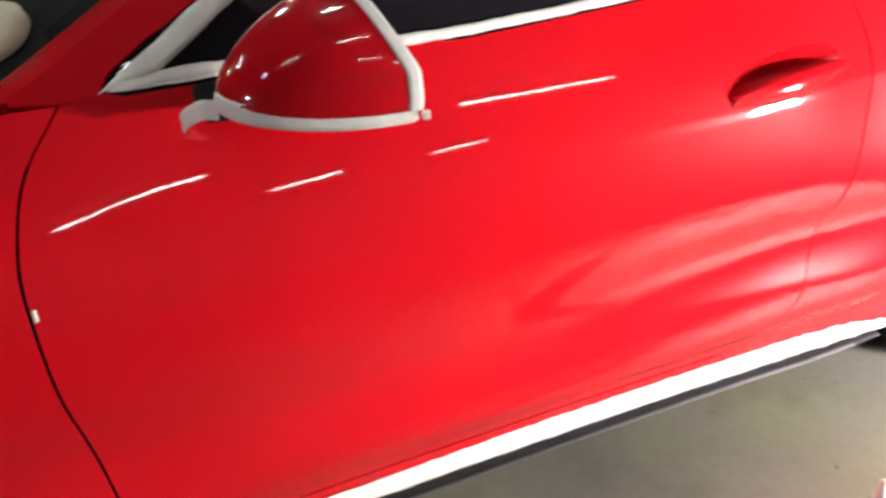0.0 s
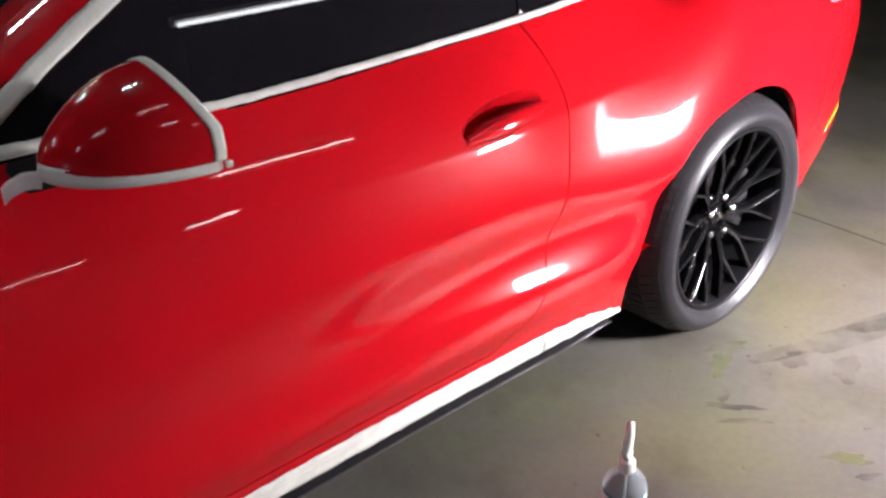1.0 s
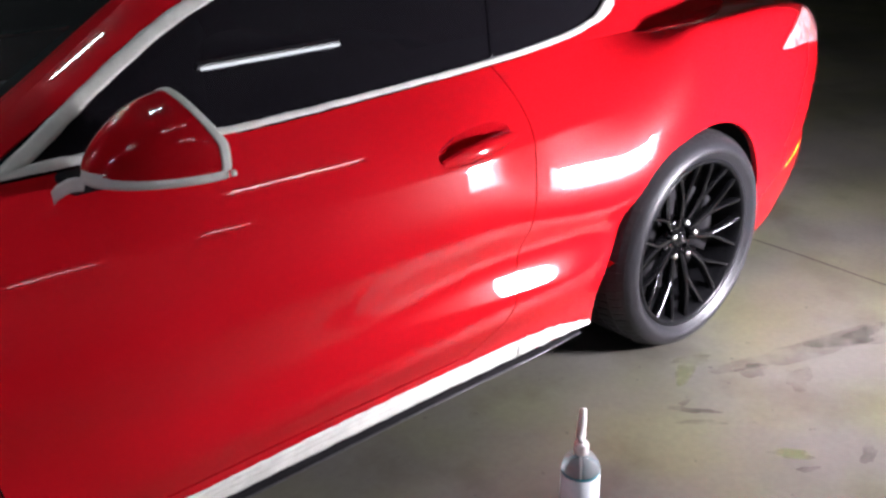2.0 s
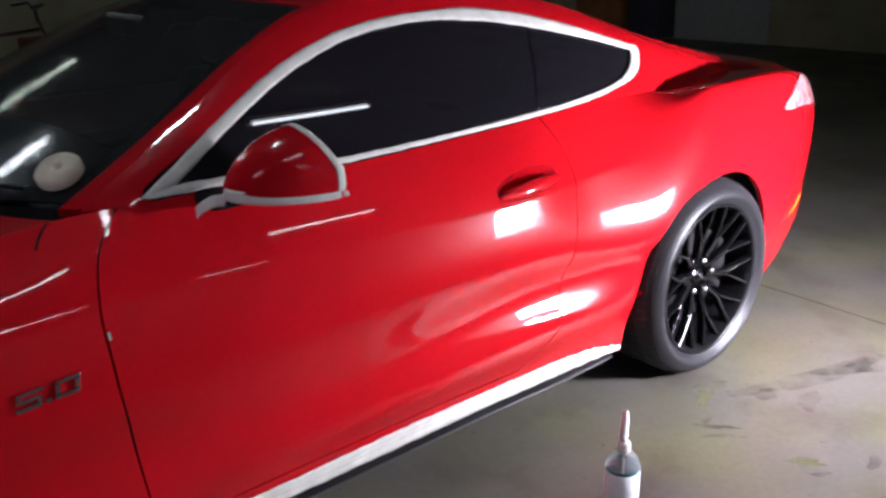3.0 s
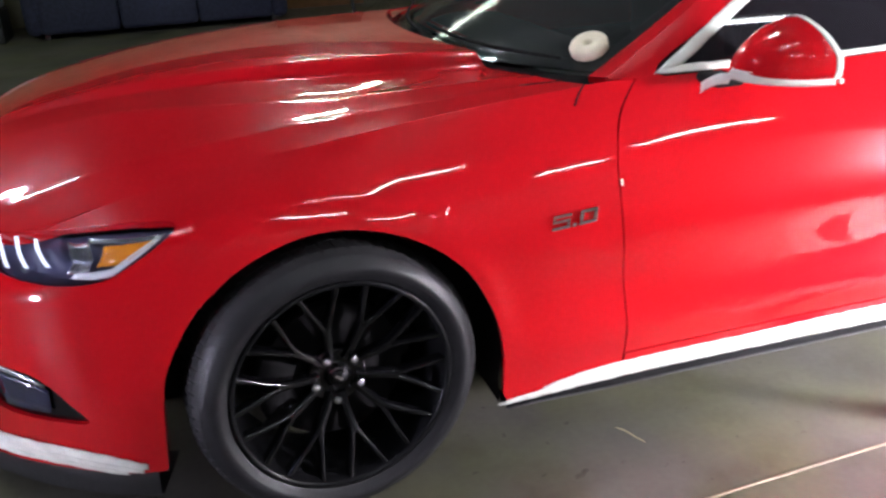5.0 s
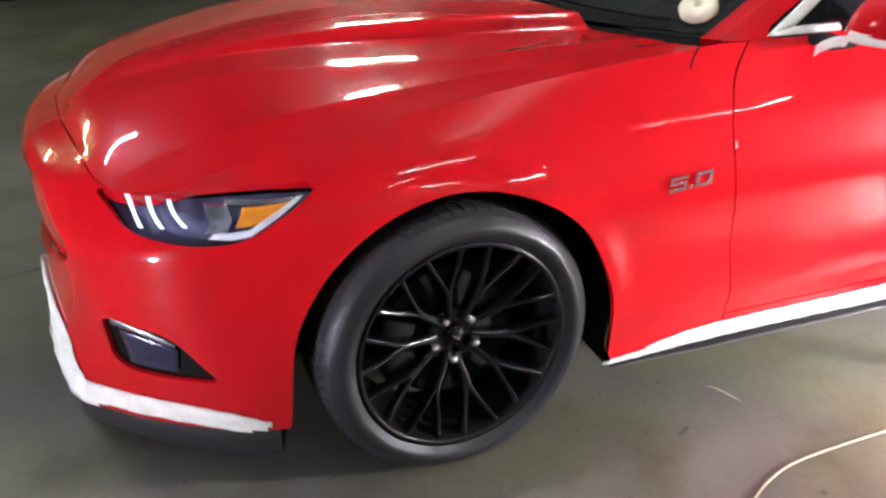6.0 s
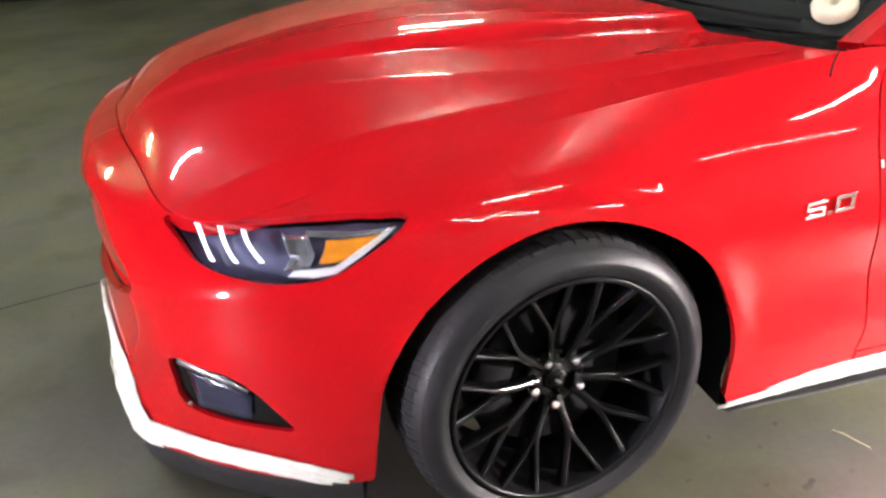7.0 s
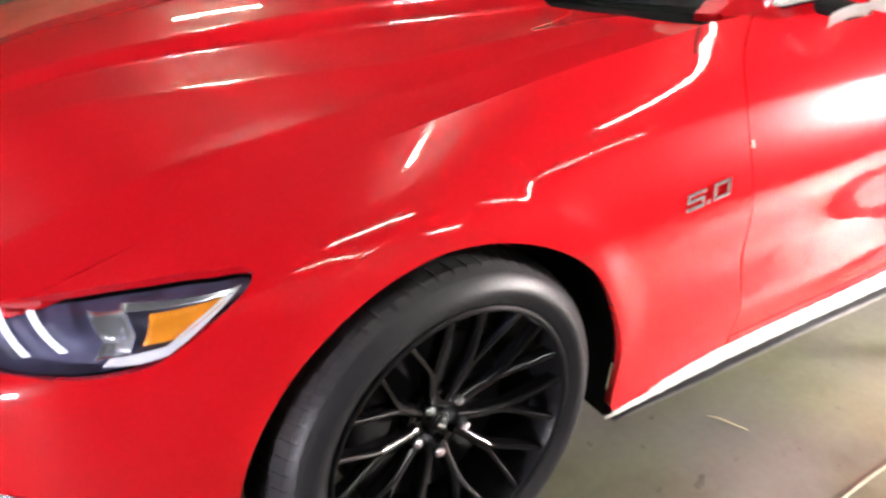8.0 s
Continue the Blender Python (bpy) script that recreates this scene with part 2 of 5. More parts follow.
DOOR_HOLLOW = ((-0.94, -0.925, -0.88, -0.783, -0.615, -0.45, -0.3), (3.61, 3.71, 3.77, 3.78),
     (0, 0.27, 0.48, 0.705, 0.855, 0.925, 0.95, 0.955, 0.928, 0.919, 0.923, 0.922, 0.919, 0.925, 0.951, 0.967, 0.97, 0.952, 0.88, 0.77, 0.61, 0.33, 0),
     (0.5, 0.5, 0.5, 0.5, 0.5, 0.5, 0.5, 0.5, 0.49, 0.47, 0.465, 0.455, 0.4975, 0.4906, 0.49, 0.51, 0.53, 0.55, 0.56, 0.56, 0.56, 0.56, 0.56))
BODY_BULGE = ((-0.955, -0.94, -0.89, -0.785, -0.615, -0.45, -0.3), (3.63, 3.74, 3.8, 3.81),
     (0, 0.27, 0.48, 0.695, 0.85, 0.925, 0.95, 0.957, 0.945, 0.941, 0.941, 0.943, 0.945, 0.947, 0.966, 0.9879, 0.984, 0.955, 0.885, 0.78, 0.62, 0.33, 0),
     (0.63, 0.63, 0.63, 0.635, 0.645, 0.655, 0.66, 0.66, 0.63, 0.61, 0.61, 0.607, 0.5985, 0.5740, 0.5580, 0.5851, 0.63, 0.7, 0.72, 0.73, 0.73, 0.73, 0.73))
SHOULDER_LINE = ((-0.935, -0.915, -0.86, -0.745, -0.6, -0.45, -0.3), (3.62, 3.73, 3.77, 3.78),
     (0, 0.265, 0.47, 0.66, 0.81, 0.9, 0.935, 0.91, 0.893, 0.889, 0.889, 0.892, 0.892, 0.873, 0.886, 0.8957, 0.903, 0.882, 0.815, 0.755, 0.6, 0.33, 0),
     (0.76, 0.755, 0.74, 0.715, 0.72, 0.74, 0.765, 0.8, 0.8, 0.8, 0.8, 0.803, 0.808, 0.8, 0.807, 0.878, 0.968, 0.968, 0.925, 0.86, 0.86, 0.86, 0.86))
BELT_LINE = ((-0.849, -0.818, -0.775, -0.724, -0.57, -0.45, -0.3), (3.6, 3.7, 3.73, 3.74),
     (0, 0.26, 0.46, 0.655, 0.765, 0.78, 0.785, 0.785, 0.778, 0.79, 0.81, 0.82, 0.82, 0.8131, 0.8, 0.7847, 0.765, 0.73, 0.665, 0.63, 0.54, 0.3, 0),
     (0.78, 0.78, 0.78, 0.76, 0.765, 0.8, 0.833, 0.878, 0.922, 0.942, 0.942, 0.938, 0.952, 0.9592, 0.962, 0.956, 0.944, 0.938, 0.930, 0.922, 0.92, 0.92, 0.92))
LINES = (SILL_EDGE, ROCKER_LINE, LOWER_BULGE, DOOR_HOLLOW, BODY_BULGE, SHOULDER_LINE, BELT_LINE)
ROWS_PER = 30


class Skin:
    """A surface kept as a table: columns at s, rows upwards; each entry is (x, w, z)."""

    def __init__(self, s, table):
        self.s, self.table, self.step = s, table, s[1] - s[0]
        self.rows = table.shape[1]

    def at(self, s, row):
        """Points at columns s (any array) on the whole rows given, by a cubic between columns."""
        q = np.clip((np.asarray(s, float) - self.s[0]) / self.step, 0, len(self.s) - 1.0001)
        i = q.astype(int)
        t = (q - i)[..., None]
        g = lambda k: self.table[np.clip(i + k, 0, len(self.s) - 1), row]
        a, b, c, d = g(-1), g(0), g(1), g(2)
        return b + 0.5 * t * (c - a + t * (2 * a - 5 * b + 4 * c - d + t * (3 * (b - c) + d - a)))

    def find(self, s, z, out=0.0):
        """The point at column s and height z, moved outwards by out."""
        rows = np.arange(self.rows)
        p = self.at(np.full(self.rows, s), rows)
        zz = np.maximum.accumulate(p[:, 2])
        j = int(np.clip(np.searchsorted(zz, z) - 1, 0, self.rows - 2))
        f = float(np.clip((z - zz[j]) / max(zz[j + 1] - zz[j], 1e-6), -0.5, 1.5))
        here = p[j] + f * (p[j + 1] - p[j])
        if out:
            e = 0.02
            ds = self.at(np.array([s + e]), np.array([j]))[0] - self.at(np.array([s - e]), np.array([j]))[0]
            dv = p[min(j + 2, self.rows - 1)] - p[max(j - 1, 0)]
            n = np.cross(dv, ds)
            here = here + out * n / max(np.linalg.norm(n), 1e-9)
        return here


CABIN_BASE = curve((0.5, 0.74, 0.9, 1.3, 1.9, 2.3, 2.6, 2.9, 3.2, 3.4), (0.765, 0.792, 0.803, 0.810, 0.810, 0.798, 0.770, 0.705, 0.635, 0.60), 0.06)


def cabin_w(x, z):
    """Half width of the cabin's side, which leans inwards as it rises."""
    return CABIN_BASE(x) - 0.55 * (z - 0.95) - 0.35 * (z - 0.95) ** 2


def lower_skin():
    step = 0.01
    s = np.arange(KNOTS[0], KNOTS[-1] + step / 2, step)
    lines = []
    for n, (front, tail, w, z) in enumerate(LINES):
        x = np.array(front + MID_X + tail)
        xs, ws, zs = (pchip(np.array(KNOTS), np.array(v, float), s) for v in (x, w, z))
        xs, zs, ws = blurred(xs, 4, True), blurred(zs, 5, True), blurred(ws, 5)
        if n == 6:
            mix = np.clip((s - 0.62) / 0.13, 0, 1)
            zs = np.where(s < 0.75, hood_z(xs, ws) * (1 - mix) + zs * mix, zs)
            near = np.clip((s - 0.72) / 0.2, 0, 1) * np.clip((3.42 - s) / 0.2, 0, 1)
            ws = ws * (1 - near) + cabin_w(s, zs) * near
        lines.append(np.stack([xs, ws, zs], -1))
    lines = np.stack(lines, 1)
    v = np.linspace(0, len(LINES) - 1, (len(LINES) - 1) * ROWS_PER + 1)
    table = np.stack([pchip(np.arange(len(LINES)), col, v) for col in lines])
    # a soft flare round the front wheel opening
    far = np.hypot(table[:, :, 0], (table[:, :, 2] - 0.335) * 1.02) - 0.40
    flare = np.exp(-((far - 0.012) / 0.035) ** 2) * np.clip((table[:, :, 2] - 0.3) / 0.2, 0, 1) * (np.abs(table[:, :, 0]) < 0.62)
    table[:, :, 1] += 0.010 * flare
    for c in range(3):
        for i in range(len(s)):
            table[i, :, c] = blurred(table[i, :, c], 5.6)
    # pressed feature lines: the shoulder, the sill line, the bumper's ledge, the haunch and the front arch's lip
    S = np.repeat(s[:, None], table.shape[1], 1)
    for zs, heights, amounts, wide, ease in PRESSED:
        line, amount = curve(zs, heights, 0.03), curve(zs, amounts, 0.03)
        inner = (S > zs[0]) & (S < zs[-1])
        far = table[:, :, 2] - line(S)
        push_out(table, np.where(inner, amount(S), 0) * fold(far, wide, ease))
    turn = np.degrees(np.arctan2(table[:, :, 2] - 0.343, table[:, :, 0] - 0.005))
    lip = fold(np.hypot(table[:, :, 0] - 0.005, table[:, :, 2] - 0.343) - 0.446, 0.028, 0.005)
    push_out(table, 0.0033 * lip * np.clip((turn - 42) / 18, 0, 1) * np.clip((142 - turn) / 18, 0, 1))
    return Skin(s, table)


def fold(far, wide, ease):
    """A crease's section: a peak that falls off on both sides, its tip rounded by ease."""
    return np.exp(-(np.sqrt(far ** 2 + ease ** 2) - ease) / wide)


def push_out(table, amount):
    """Moves a skin's points along its own normals."""
    n = np.cross(np.gradient(table, axis=1), np.gradient(table, axis=0))
    n /= np.maximum(np.linalg.norm(n, axis=-1, keepdims=True), 1e-9)
    table += n * np.asarray(amount)[..., None]


# Each line: columns, heights, how far it stands out, its reach to each side, its rounding.
PRESSED = (
    ((0.18, 0.25, 0.45, 0.70, 0.92, 1.3, 1.69, 2.06, 2.23, 2.42), (0.785, 0.791, 0.80, 0.797, 0.79, 0.775, 0.762, 0.766, 0.778, 0.795),
     (0.0, 0.0035, 0.004, 0.003, 0.0022, 0.0025, 0.0045, 0.006, 0.005, 0.0), 0.042, 0.006),
    ((1.05, 1.3, 1.49, 1.63, 1.78, 1.95, 2.1, 2.2, 2.3), (0.44, 0.437, 0.436, 0.43, 0.418, 0.405, 0.39, 0.382, 0.374),
     (0.0, 0.002, 0.003, 0.0045, 0.005, 0.005, 0.005, 0.003, 0.0), 0.035, 0.006),
    ((-1.15, -0.95, -0.78, -0.66, -0.55, -0.48, -0.38), (0.61, 0.615, 0.622, 0.631, 0.636, 0.646, 0.66),
     (0.0, 0.004, 0.007, 0.007, 0.006, 0.004, 0.0), 0.05, 0.008),
    ((2.2, 2.4, 2.6, 2.94, 3.3, 3.5, 3.8), (0.90, 0.925, 0.95, 0.962, 0.94, 0.93, 0.925), (0.0, 0.002, 0.004, 0.005, 0.005, 0.004, 0.0), 0.05, 0.01),
    ((-0.5, -0.42, -0.3, 0.0, 0.4, 0.6, 0.72), (0.775, 0.785, 0.81, 0.855, 0.90, 0.915, 0.925), (0.0, 0.003, 0.004, 0.0045, 0.0045, 0.003, 0.0), 0.045, 0.014),
    ((3.2, 3.4, 3.7, 4.3), (0.50, 0.50, 0.50, 0.50), (0.0, -0.006, -0.012, -0.012), 0.03, 0.008),
)


LOWER = lower_skin()
BELT = lambda x: LOWER.at(np.asarray(x, float), np.full(np.shape(x), LOWER.rows - 1))
EDGE_X = (0.74, 1.0, 1.22, 1.44, 1.70, 2.0, 2.3, 2.65, 3.25)
EDGE_Z = curve(EDGE_X, (0.945, 1.08, 1.198, 1.285, 1.318, 1.305, 1.243, 1.128, 0.985), 0.06)
EDGE_W = lambda x: cabin_w(x, EDGE_Z(x)) - 0.028


def cabin_skin():
    step = 0.01
    s = np.arange(0.74, 3.26 + step / 2, step)
    t = np.linspace(0, 1, 41)
    z0, z1 = BELT(s)[:, 2], EDGE_Z(s)
    z = z0[:, None] * (1 - t) + np.maximum(z1, z0 + 0.002)[:, None] * t
    drop = np.clip((z - z1[:, None] + 0.06) / 0.06, 0, 1) ** 2
    w = cabin_w(s[:, None], z) - 0.028 * drop
    table = np.stack([np.repeat(s[:, None], len(t), 1), w, z], -1)
    return Skin(s, table)


CABIN = cabin_skin()


def to_world(p, side):
    return (float(p[0]), YC - side * float(p[1]), float(p[2]))


def inside(poly, a, b):
    """Which of the points (a, b) lie inside the polygon."""
    hit = np.zeros(np.shape(a), bool)
    for (x0, y0), (x1, y1) in zip(poly, poly[1:] + poly[:1]):
        if y0 == y1:
            continue
        cross = ((y0 > b) != (y1 > b)) & (a < (x1 - x0) * (b - y0) / (y1 - y0) + x0)
        hit ^= cross
    return hit


def nearest_on(poly, a, b):
    best, place = 1e9, (a, b)
    for (x0, y0), (x1, y1) in zip(poly, poly[1:] + poly[:1]):
        dx, dy = x1 - x0, y1 - y0
        t = max(0.0, min(1.0, ((a - x0) * dx + (b - y0) * dy) / max(dx * dx + dy * dy, 1e-12)))
        d = (x0 + t * dx - a) ** 2 + (y0 + t * dy - b) ** 2
        if d < best:
            best, place = d, (x0 + t * dx, y0 + t * dy)
    return place


def ring(points, n=12):
    """A closed outline rounded through its corner points."""
    out = []
    m = len(points)
    for k in range(m):
        p0, p1, p2, p3 = (np.array(points[(k + j) % m], float) for j in (-1, 0, 1, 2))
        for t in np.arange(n) / n:
            out.append(tuple(p1 + 0.5 * t * (p2 - p0 + t * (2 * p0 - 5 * p1 + 4 * p2 - p3 + t * (3 * (p1 - p2) + p3 - p0)))))
    return out


def panel(skin, left, right, row0, row1, holes=(), side=1, step=0.012, keep=None, flange=0.018, out=0.0):
    """A sheet of a skin between two cut lines s = left(z), right(z) and two rows, with holes cut to clean outlines in (s, z)."""
    rows = np.arange(row0, row1 + 1)
    z_mid = skin.at(np.full(len(rows), 0.5 * (left(0.6) + right(0.6))), rows)[:, 2]
    width = max(right(z) - left(z) for z in z_mid)
    n = max(4, int(width / step))
    q = np.linspace(0, 1, n + 1)[:, None]
    z = np.repeat(z_mid[None], n + 1, 0)
    J = np.repeat(rows[None], n + 1, 0)
    L, R = np.vectorize(left), np.vectorize(right)
    for _ in range(3):
        s = L(z) * (1 - q) + R(z) * q
        P = skin.at(s, J)
        z = P[..., 2]
    if out:
        P = np.array([[skin.find(s[i, j], z[i, j], out) for j in range(len(rows))] for i in range(n + 1)])
    sc, zc = (s[:-1, :-1] + s[1:, 1:]) / 2, (z[:-1, :-1] + z[1:, 1:]) / 2
    good = np.ones(sc.shape, bool)
    for hole in holes:
        good &= ~inside(hole, sc, zc)
    if keep is not None:
        good &= inside(keep, sc, zc)
    corner = lambda g: np.stack([g[a : a + n, b : b + len(rows) - 1] for a in (0, 1) for b in (0, 1)])
    touch_good, touch_bad = np.zeros(s.shape, bool), np.zeros(s.shape, bool)
    for a in (0, 1):
        for b in (0, 1):
            touch_good[a : a + n, b : b + len(rows) - 1] |= good
            touch_bad[a : a + n, b : b + len(rows) - 1] |= ~good
    outlines = list(holes) + ([keep] if keep is not None else [])
    for i, j in zip(*np.nonzero(touch_good & touch_bad)):
        a, b = min((nearest_on(h, s[i, j], z[i, j]) for h in outlines), key=lambda p: (p[0] - s[i, j]) ** 2 + (p[1] - z[i, j]) ** 2)
        P[i, j] = skin.find(a, b, out)
    bm = bmesh.new()
    verts = {}
    order = []

    def vert(i, j):
        if (i, j) not in verts:
            verts[i, j] = bm.verts.new(to_world(P[i, j], side))
            order.append((i, j))
        return verts[i, j]

    for i, j in zip(*np.nonzero(good)):
        f = [vert(i, j), vert(i + 1, j), vert(i + 1, j + 1), vert(i, j + 1)]
        bm.faces.new(f if side > 0 else f[::-1])
    bm.normal_update()
    if flange:
        rim = [(e.verts[0], e.verts[1], e.link_faces[0]) for e in bm.edges if len(e.link_faces) == 1]
        for v0, v1, face in rim:
            corners = [v0.co.copy(), v1.co.copy(), v1.co - flange * v1.normal, v0.co - flange * v0.normal]
            vs = [bm.verts.new(c) for c in corners]
            bm.faces.new(vs)
    return bm


def strip(skin, pairs, side=1, out=0.002, n=4, rag=0.0, seed=0):
    """A band laid on a skin between pairs of (s, z) points, with its own small thickness and a torn edge."""
    rng = random.Random(seed)
    bm = bmesh.new()
    grid = []
    for (a0, b0), (a1, b1) in pairs:
        j0, j1 = rng.uniform(-rag, rag), rng.uniform(-rag, rag)
        row = []
        for k in range(n + 1):
            f = k / n
            lift = out * (0.4 if k in (0, n) else 1.0) * rng.uniform(0.85, 1.2)
            row.append(bm.verts.new(to_world(skin.find(a0 + (a1 - a0) * f, b0 + (b1 - b0) * f + (j0 if k == 0 else j1 if k == n else 0), lift), side)))
        grid.append(row)
    for r0, r1 in zip(grid, grid[1:]):
        for k in range(n):
            bm.faces.new((r0[k], r1[k], r1[k + 1], r0[k + 1]))
    bmesh.ops.recalc_face_normals(bm, faces=bm.faces)
    bmesh.ops.solidify(bm, geom=bm.faces[:], thickness=0.0008)
    return bm


# ---- the car ----
car = thing("car", "glossy red two-door coupe with taped trims on a concrete floor", "car", (1.4, YC, 0))
bpy.context.view_layer.update()


def car_part(name, bm, mat, parent=None, label="", smooth=True):
    ob = part(name, bm, mat, parent or car, label, smooth)
    if parent is None:
        ob.matrix_parent_inverse = Matrix.Translation(-car.location)
    return ob


ARCH_FRONT = ring([(-0.42, 0.02), (-0.402, 0.2), (-0.392, 0.311), (-0.371, 0.449), (-0.315, 0.559), (-0.239, 0.642), (-0.142, 0.701), (-0.02, 0.730), (0.106, 0.716),
                   (0.221, 0.665), (0.312, 0.583), (0.380, 0.454), (0.408, 0.344), (0.414, 0.2), (0.42, 0.02)], 4)
ARCH_REAR = ring([(2.27, 0.02), (2.268, 0.2), (2.295, 0.36), (2.385, 0.525), (2.51, 0.635), (2.68, 0.688), (2.83, 0.674), (2.965, 0.585),
                  (3.05, 0.44), (3.08, 0.285), (3.085, 0.15), (3.08, 0.02)], 4)
LAMP = ring([(-0.82, 0.746), (-0.755, 0.712), (-0.694, 0.69), (-0.61, 0.678), (-0.53, 0.675), (-0.456, 0.685), (-0.387, 0.718), (-0.295, 0.780), (-0.36, 0.784), (-0.42, 0.779), (-0.55, 0.764), (-0.68, 0.754)], 5)
FOG = ring([(-0.805, 0.462), (-0.73, 0.466), (-0.665, 0.457), (-0.62, 0.428), (-0.585, 0.385), (-0.552, 0.337), (-0.62, 0.331), (-0.685, 0.329), (-0.765, 0.333), (-0.80, 0.36), (-0.803, 0.40)], 4)
GRILLE = ring([(-1.60, 0.73), (-1.20, 0.733), (-1.03, 0.728), (-0.93, 0.682), (-0.868, 0.622), (-0.90, 0.568), (-1.08, 0.525), (-1.60, 0.50)], 4)
MESH = ring([(-1.60, 0.71), (-1.34, 0.70), (-1.27, 0.62), (-1.32, 0.55), (-1.60, 0.53)], 4)
LOW_GRILLE = ring([(-1.60, 0.42), (-1.16, 0.42), (-1.09, 0.33), (-1.03, 0.215), (-1.10, 0.20), (-1.60, 0.20)], 4)
TAIL_LAMP = ring([(3.36, 0.928), (3.28, 0.91), (3.21, 0.878), (3.135, 0.845), (3.17, 0.834), (3.3, 0.828), (3.45, 0.812), (3.72, 0.76), (4.02, 0.75), (4.02, 0.88), (3.72, 0.905), (3.5, 0.918)], 3)
HANDLE = [(1.878 + 0.122 * math.cos(a), 0.806 + 0.008 * math.cos(a) + 0.036 * math.sin(a)) for a in np.linspace(0, 2 * math.pi, 28, endpoint=False)]
FRONT_CUT = curve((0.15, 0.275, 0.35, 0.53, 0.64, 0.75, 0.868, 0.948, 1.2), (0.75, 0.745, 0.738, 0.72, 0.708, 0.706, 0.735, 0.808, 0.95), 0.02)
REAR_CUT = curve((0.15, 0.28, 0.353, 0.532, 0.681, 0.80, 0.892, 0.966, 1.2), (1.70, 1.816, 1.923, 1.999, 2.052, 2.076, 2.048, 2.0, 1.85), 0.02)
TOP = LOWER.rows - 1
SILL = ROWS_PER
GAP = 0.0022

def sheet_under(side):
    bm = bmesh.new()
    rows = []
    for s in np.arange(-1.45, -0.42, 0.03):
        p = LOWER.at(np.array([s]), np.array([0]))[0]
        n = np.array((p[0] + 0.2, p[1], 0.0))
        n = n / np.linalg.norm(n)
        d = 0.062 + 0.004 * min(1.0, max(0.0, (s + 0.85) / 0.12))
        rows.append([bm.verts.new(to_world(q, side)) for q in (p - 0.008 * n + (0, 0, 0.01), p - 0.004 * n + (0, 0, -d), p - 0.02 * n + (0, 0, -d - 0.008), p - 0.18 * n + (0, 0, -d - 0.005))])
    for a, b in zip(rows, rows[1:]):
        for k in range(3):
            bm.faces.new((a[k], a[k + 1], b[k + 1], b[k]))
    return bm


for side in (1, -1):
    car_part("front_bumper", panel(LOWER, lambda z: -1.45, lambda z: -0.284, 0, TOP, (ARCH_FRONT, LAMP, FOG, GRILLE, LOW_GRILLE), side, 0.010), PAINT)
    car_part("fender", panel(LOWER, lambda z: -0.284, lambda z: float(FRONT_CUT(z)) - GAP, 0, TOP, (ARCH_FRONT,), side, 0.010), PAINT)
    door = car_part("door", panel(LOWER, lambda z: float(FRONT_CUT(z)) + GAP, lambda z: float(REAR_CUT(z)) - GAP, SILL + 1, TOP, (HANDLE,), side, 0.012), PAINT)
    car_part("rocker_panel", panel(LOWER, lambda z: float(FRONT_CUT(0.2)) + GAP, lambda z: 2.30, 0, SILL - 1, (ARCH_REAR,), side, 0.012), PAINT)
    car_part("quarter_panel", panel(LOWER, lambda z: float(REAR_CUT(z)) + GAP, lambda z: 3.50, SILL - 1, TOP, (ARCH_REAR, TAIL_LAMP), side, 0.012), PAINT)
    car_part("rear_valance", panel(LOWER, lambda z: 2.98, lambda z: 3.50, 0, SILL - 1, (ARCH_REAR,), side, 0.012), PAINT)
    car_part("rear_bumper", panel(LOWER, lambda z: 3.503, lambda z: 4.55, 0, TOP, (TAIL_LAMP,), side, 0.014), PAINT)
    car_part("front_splitter", sheet_under(side), BLACK)
    # a black skirt under the sill
    bm = bmesh.new()
    rows = []
    lip = []
    for s in np.arange(0.42, 2.26, 0.04):
        p = LOWER.find(s, float(LOWER.at(np.array([s]), np.array([0]))[0][2]))
        d = 0.14 + 0.40 * min(1.0, max(0.0, (s - 0.5) / 0.2)) * min(1.0, max(0.0, (2.24 - s) / 0.2))
        lip.append(to_world(p + (0, 0.011, -0.029 * d), side))
        rows.append([bm.verts.new(to_world(q, side)) for q in (p + (0, 0.002, 0.004), p + (0, 0.001, -0.024 * d), p + (0, 0.009, -0.027 * d), p + (0, 0.009, -0.031 * d), p + (0, -0.08, -0.03 * d))])
    for a, b in zip(rows, rows[1:]):
        for k in range(4):
            bm.faces.new((a[k], a[k + 1], b[k + 1], b[k]))
    car_part("side_skirt", bm, DARK)
    # grey bead added for the light caught along the skirt's lower edge
    car_part("skirt_highlight", tube(lip, 0.0022, 6), SATIN, None, "thin grey bead for the highlight on the skirt's edge")
    # window glass behind its opening
DLO = ring([(0.852, 0.950), (1.038, 1.054), (1.235, 1.154), (1.457, 1.225), (1.661, 1.251), (1.873, 1.256), (2.089, 1.231), (2.355, 1.164), (2.513, 1.116), (2.580, 1.097),
            (2.592, 1.080), (2.536, 1.018), (2.43, 0.993), (2.295, 0.975), (2.039, 0.960), (1.60, 0.947), (1.35, 0.942), (1.1, 0.945)], 4)
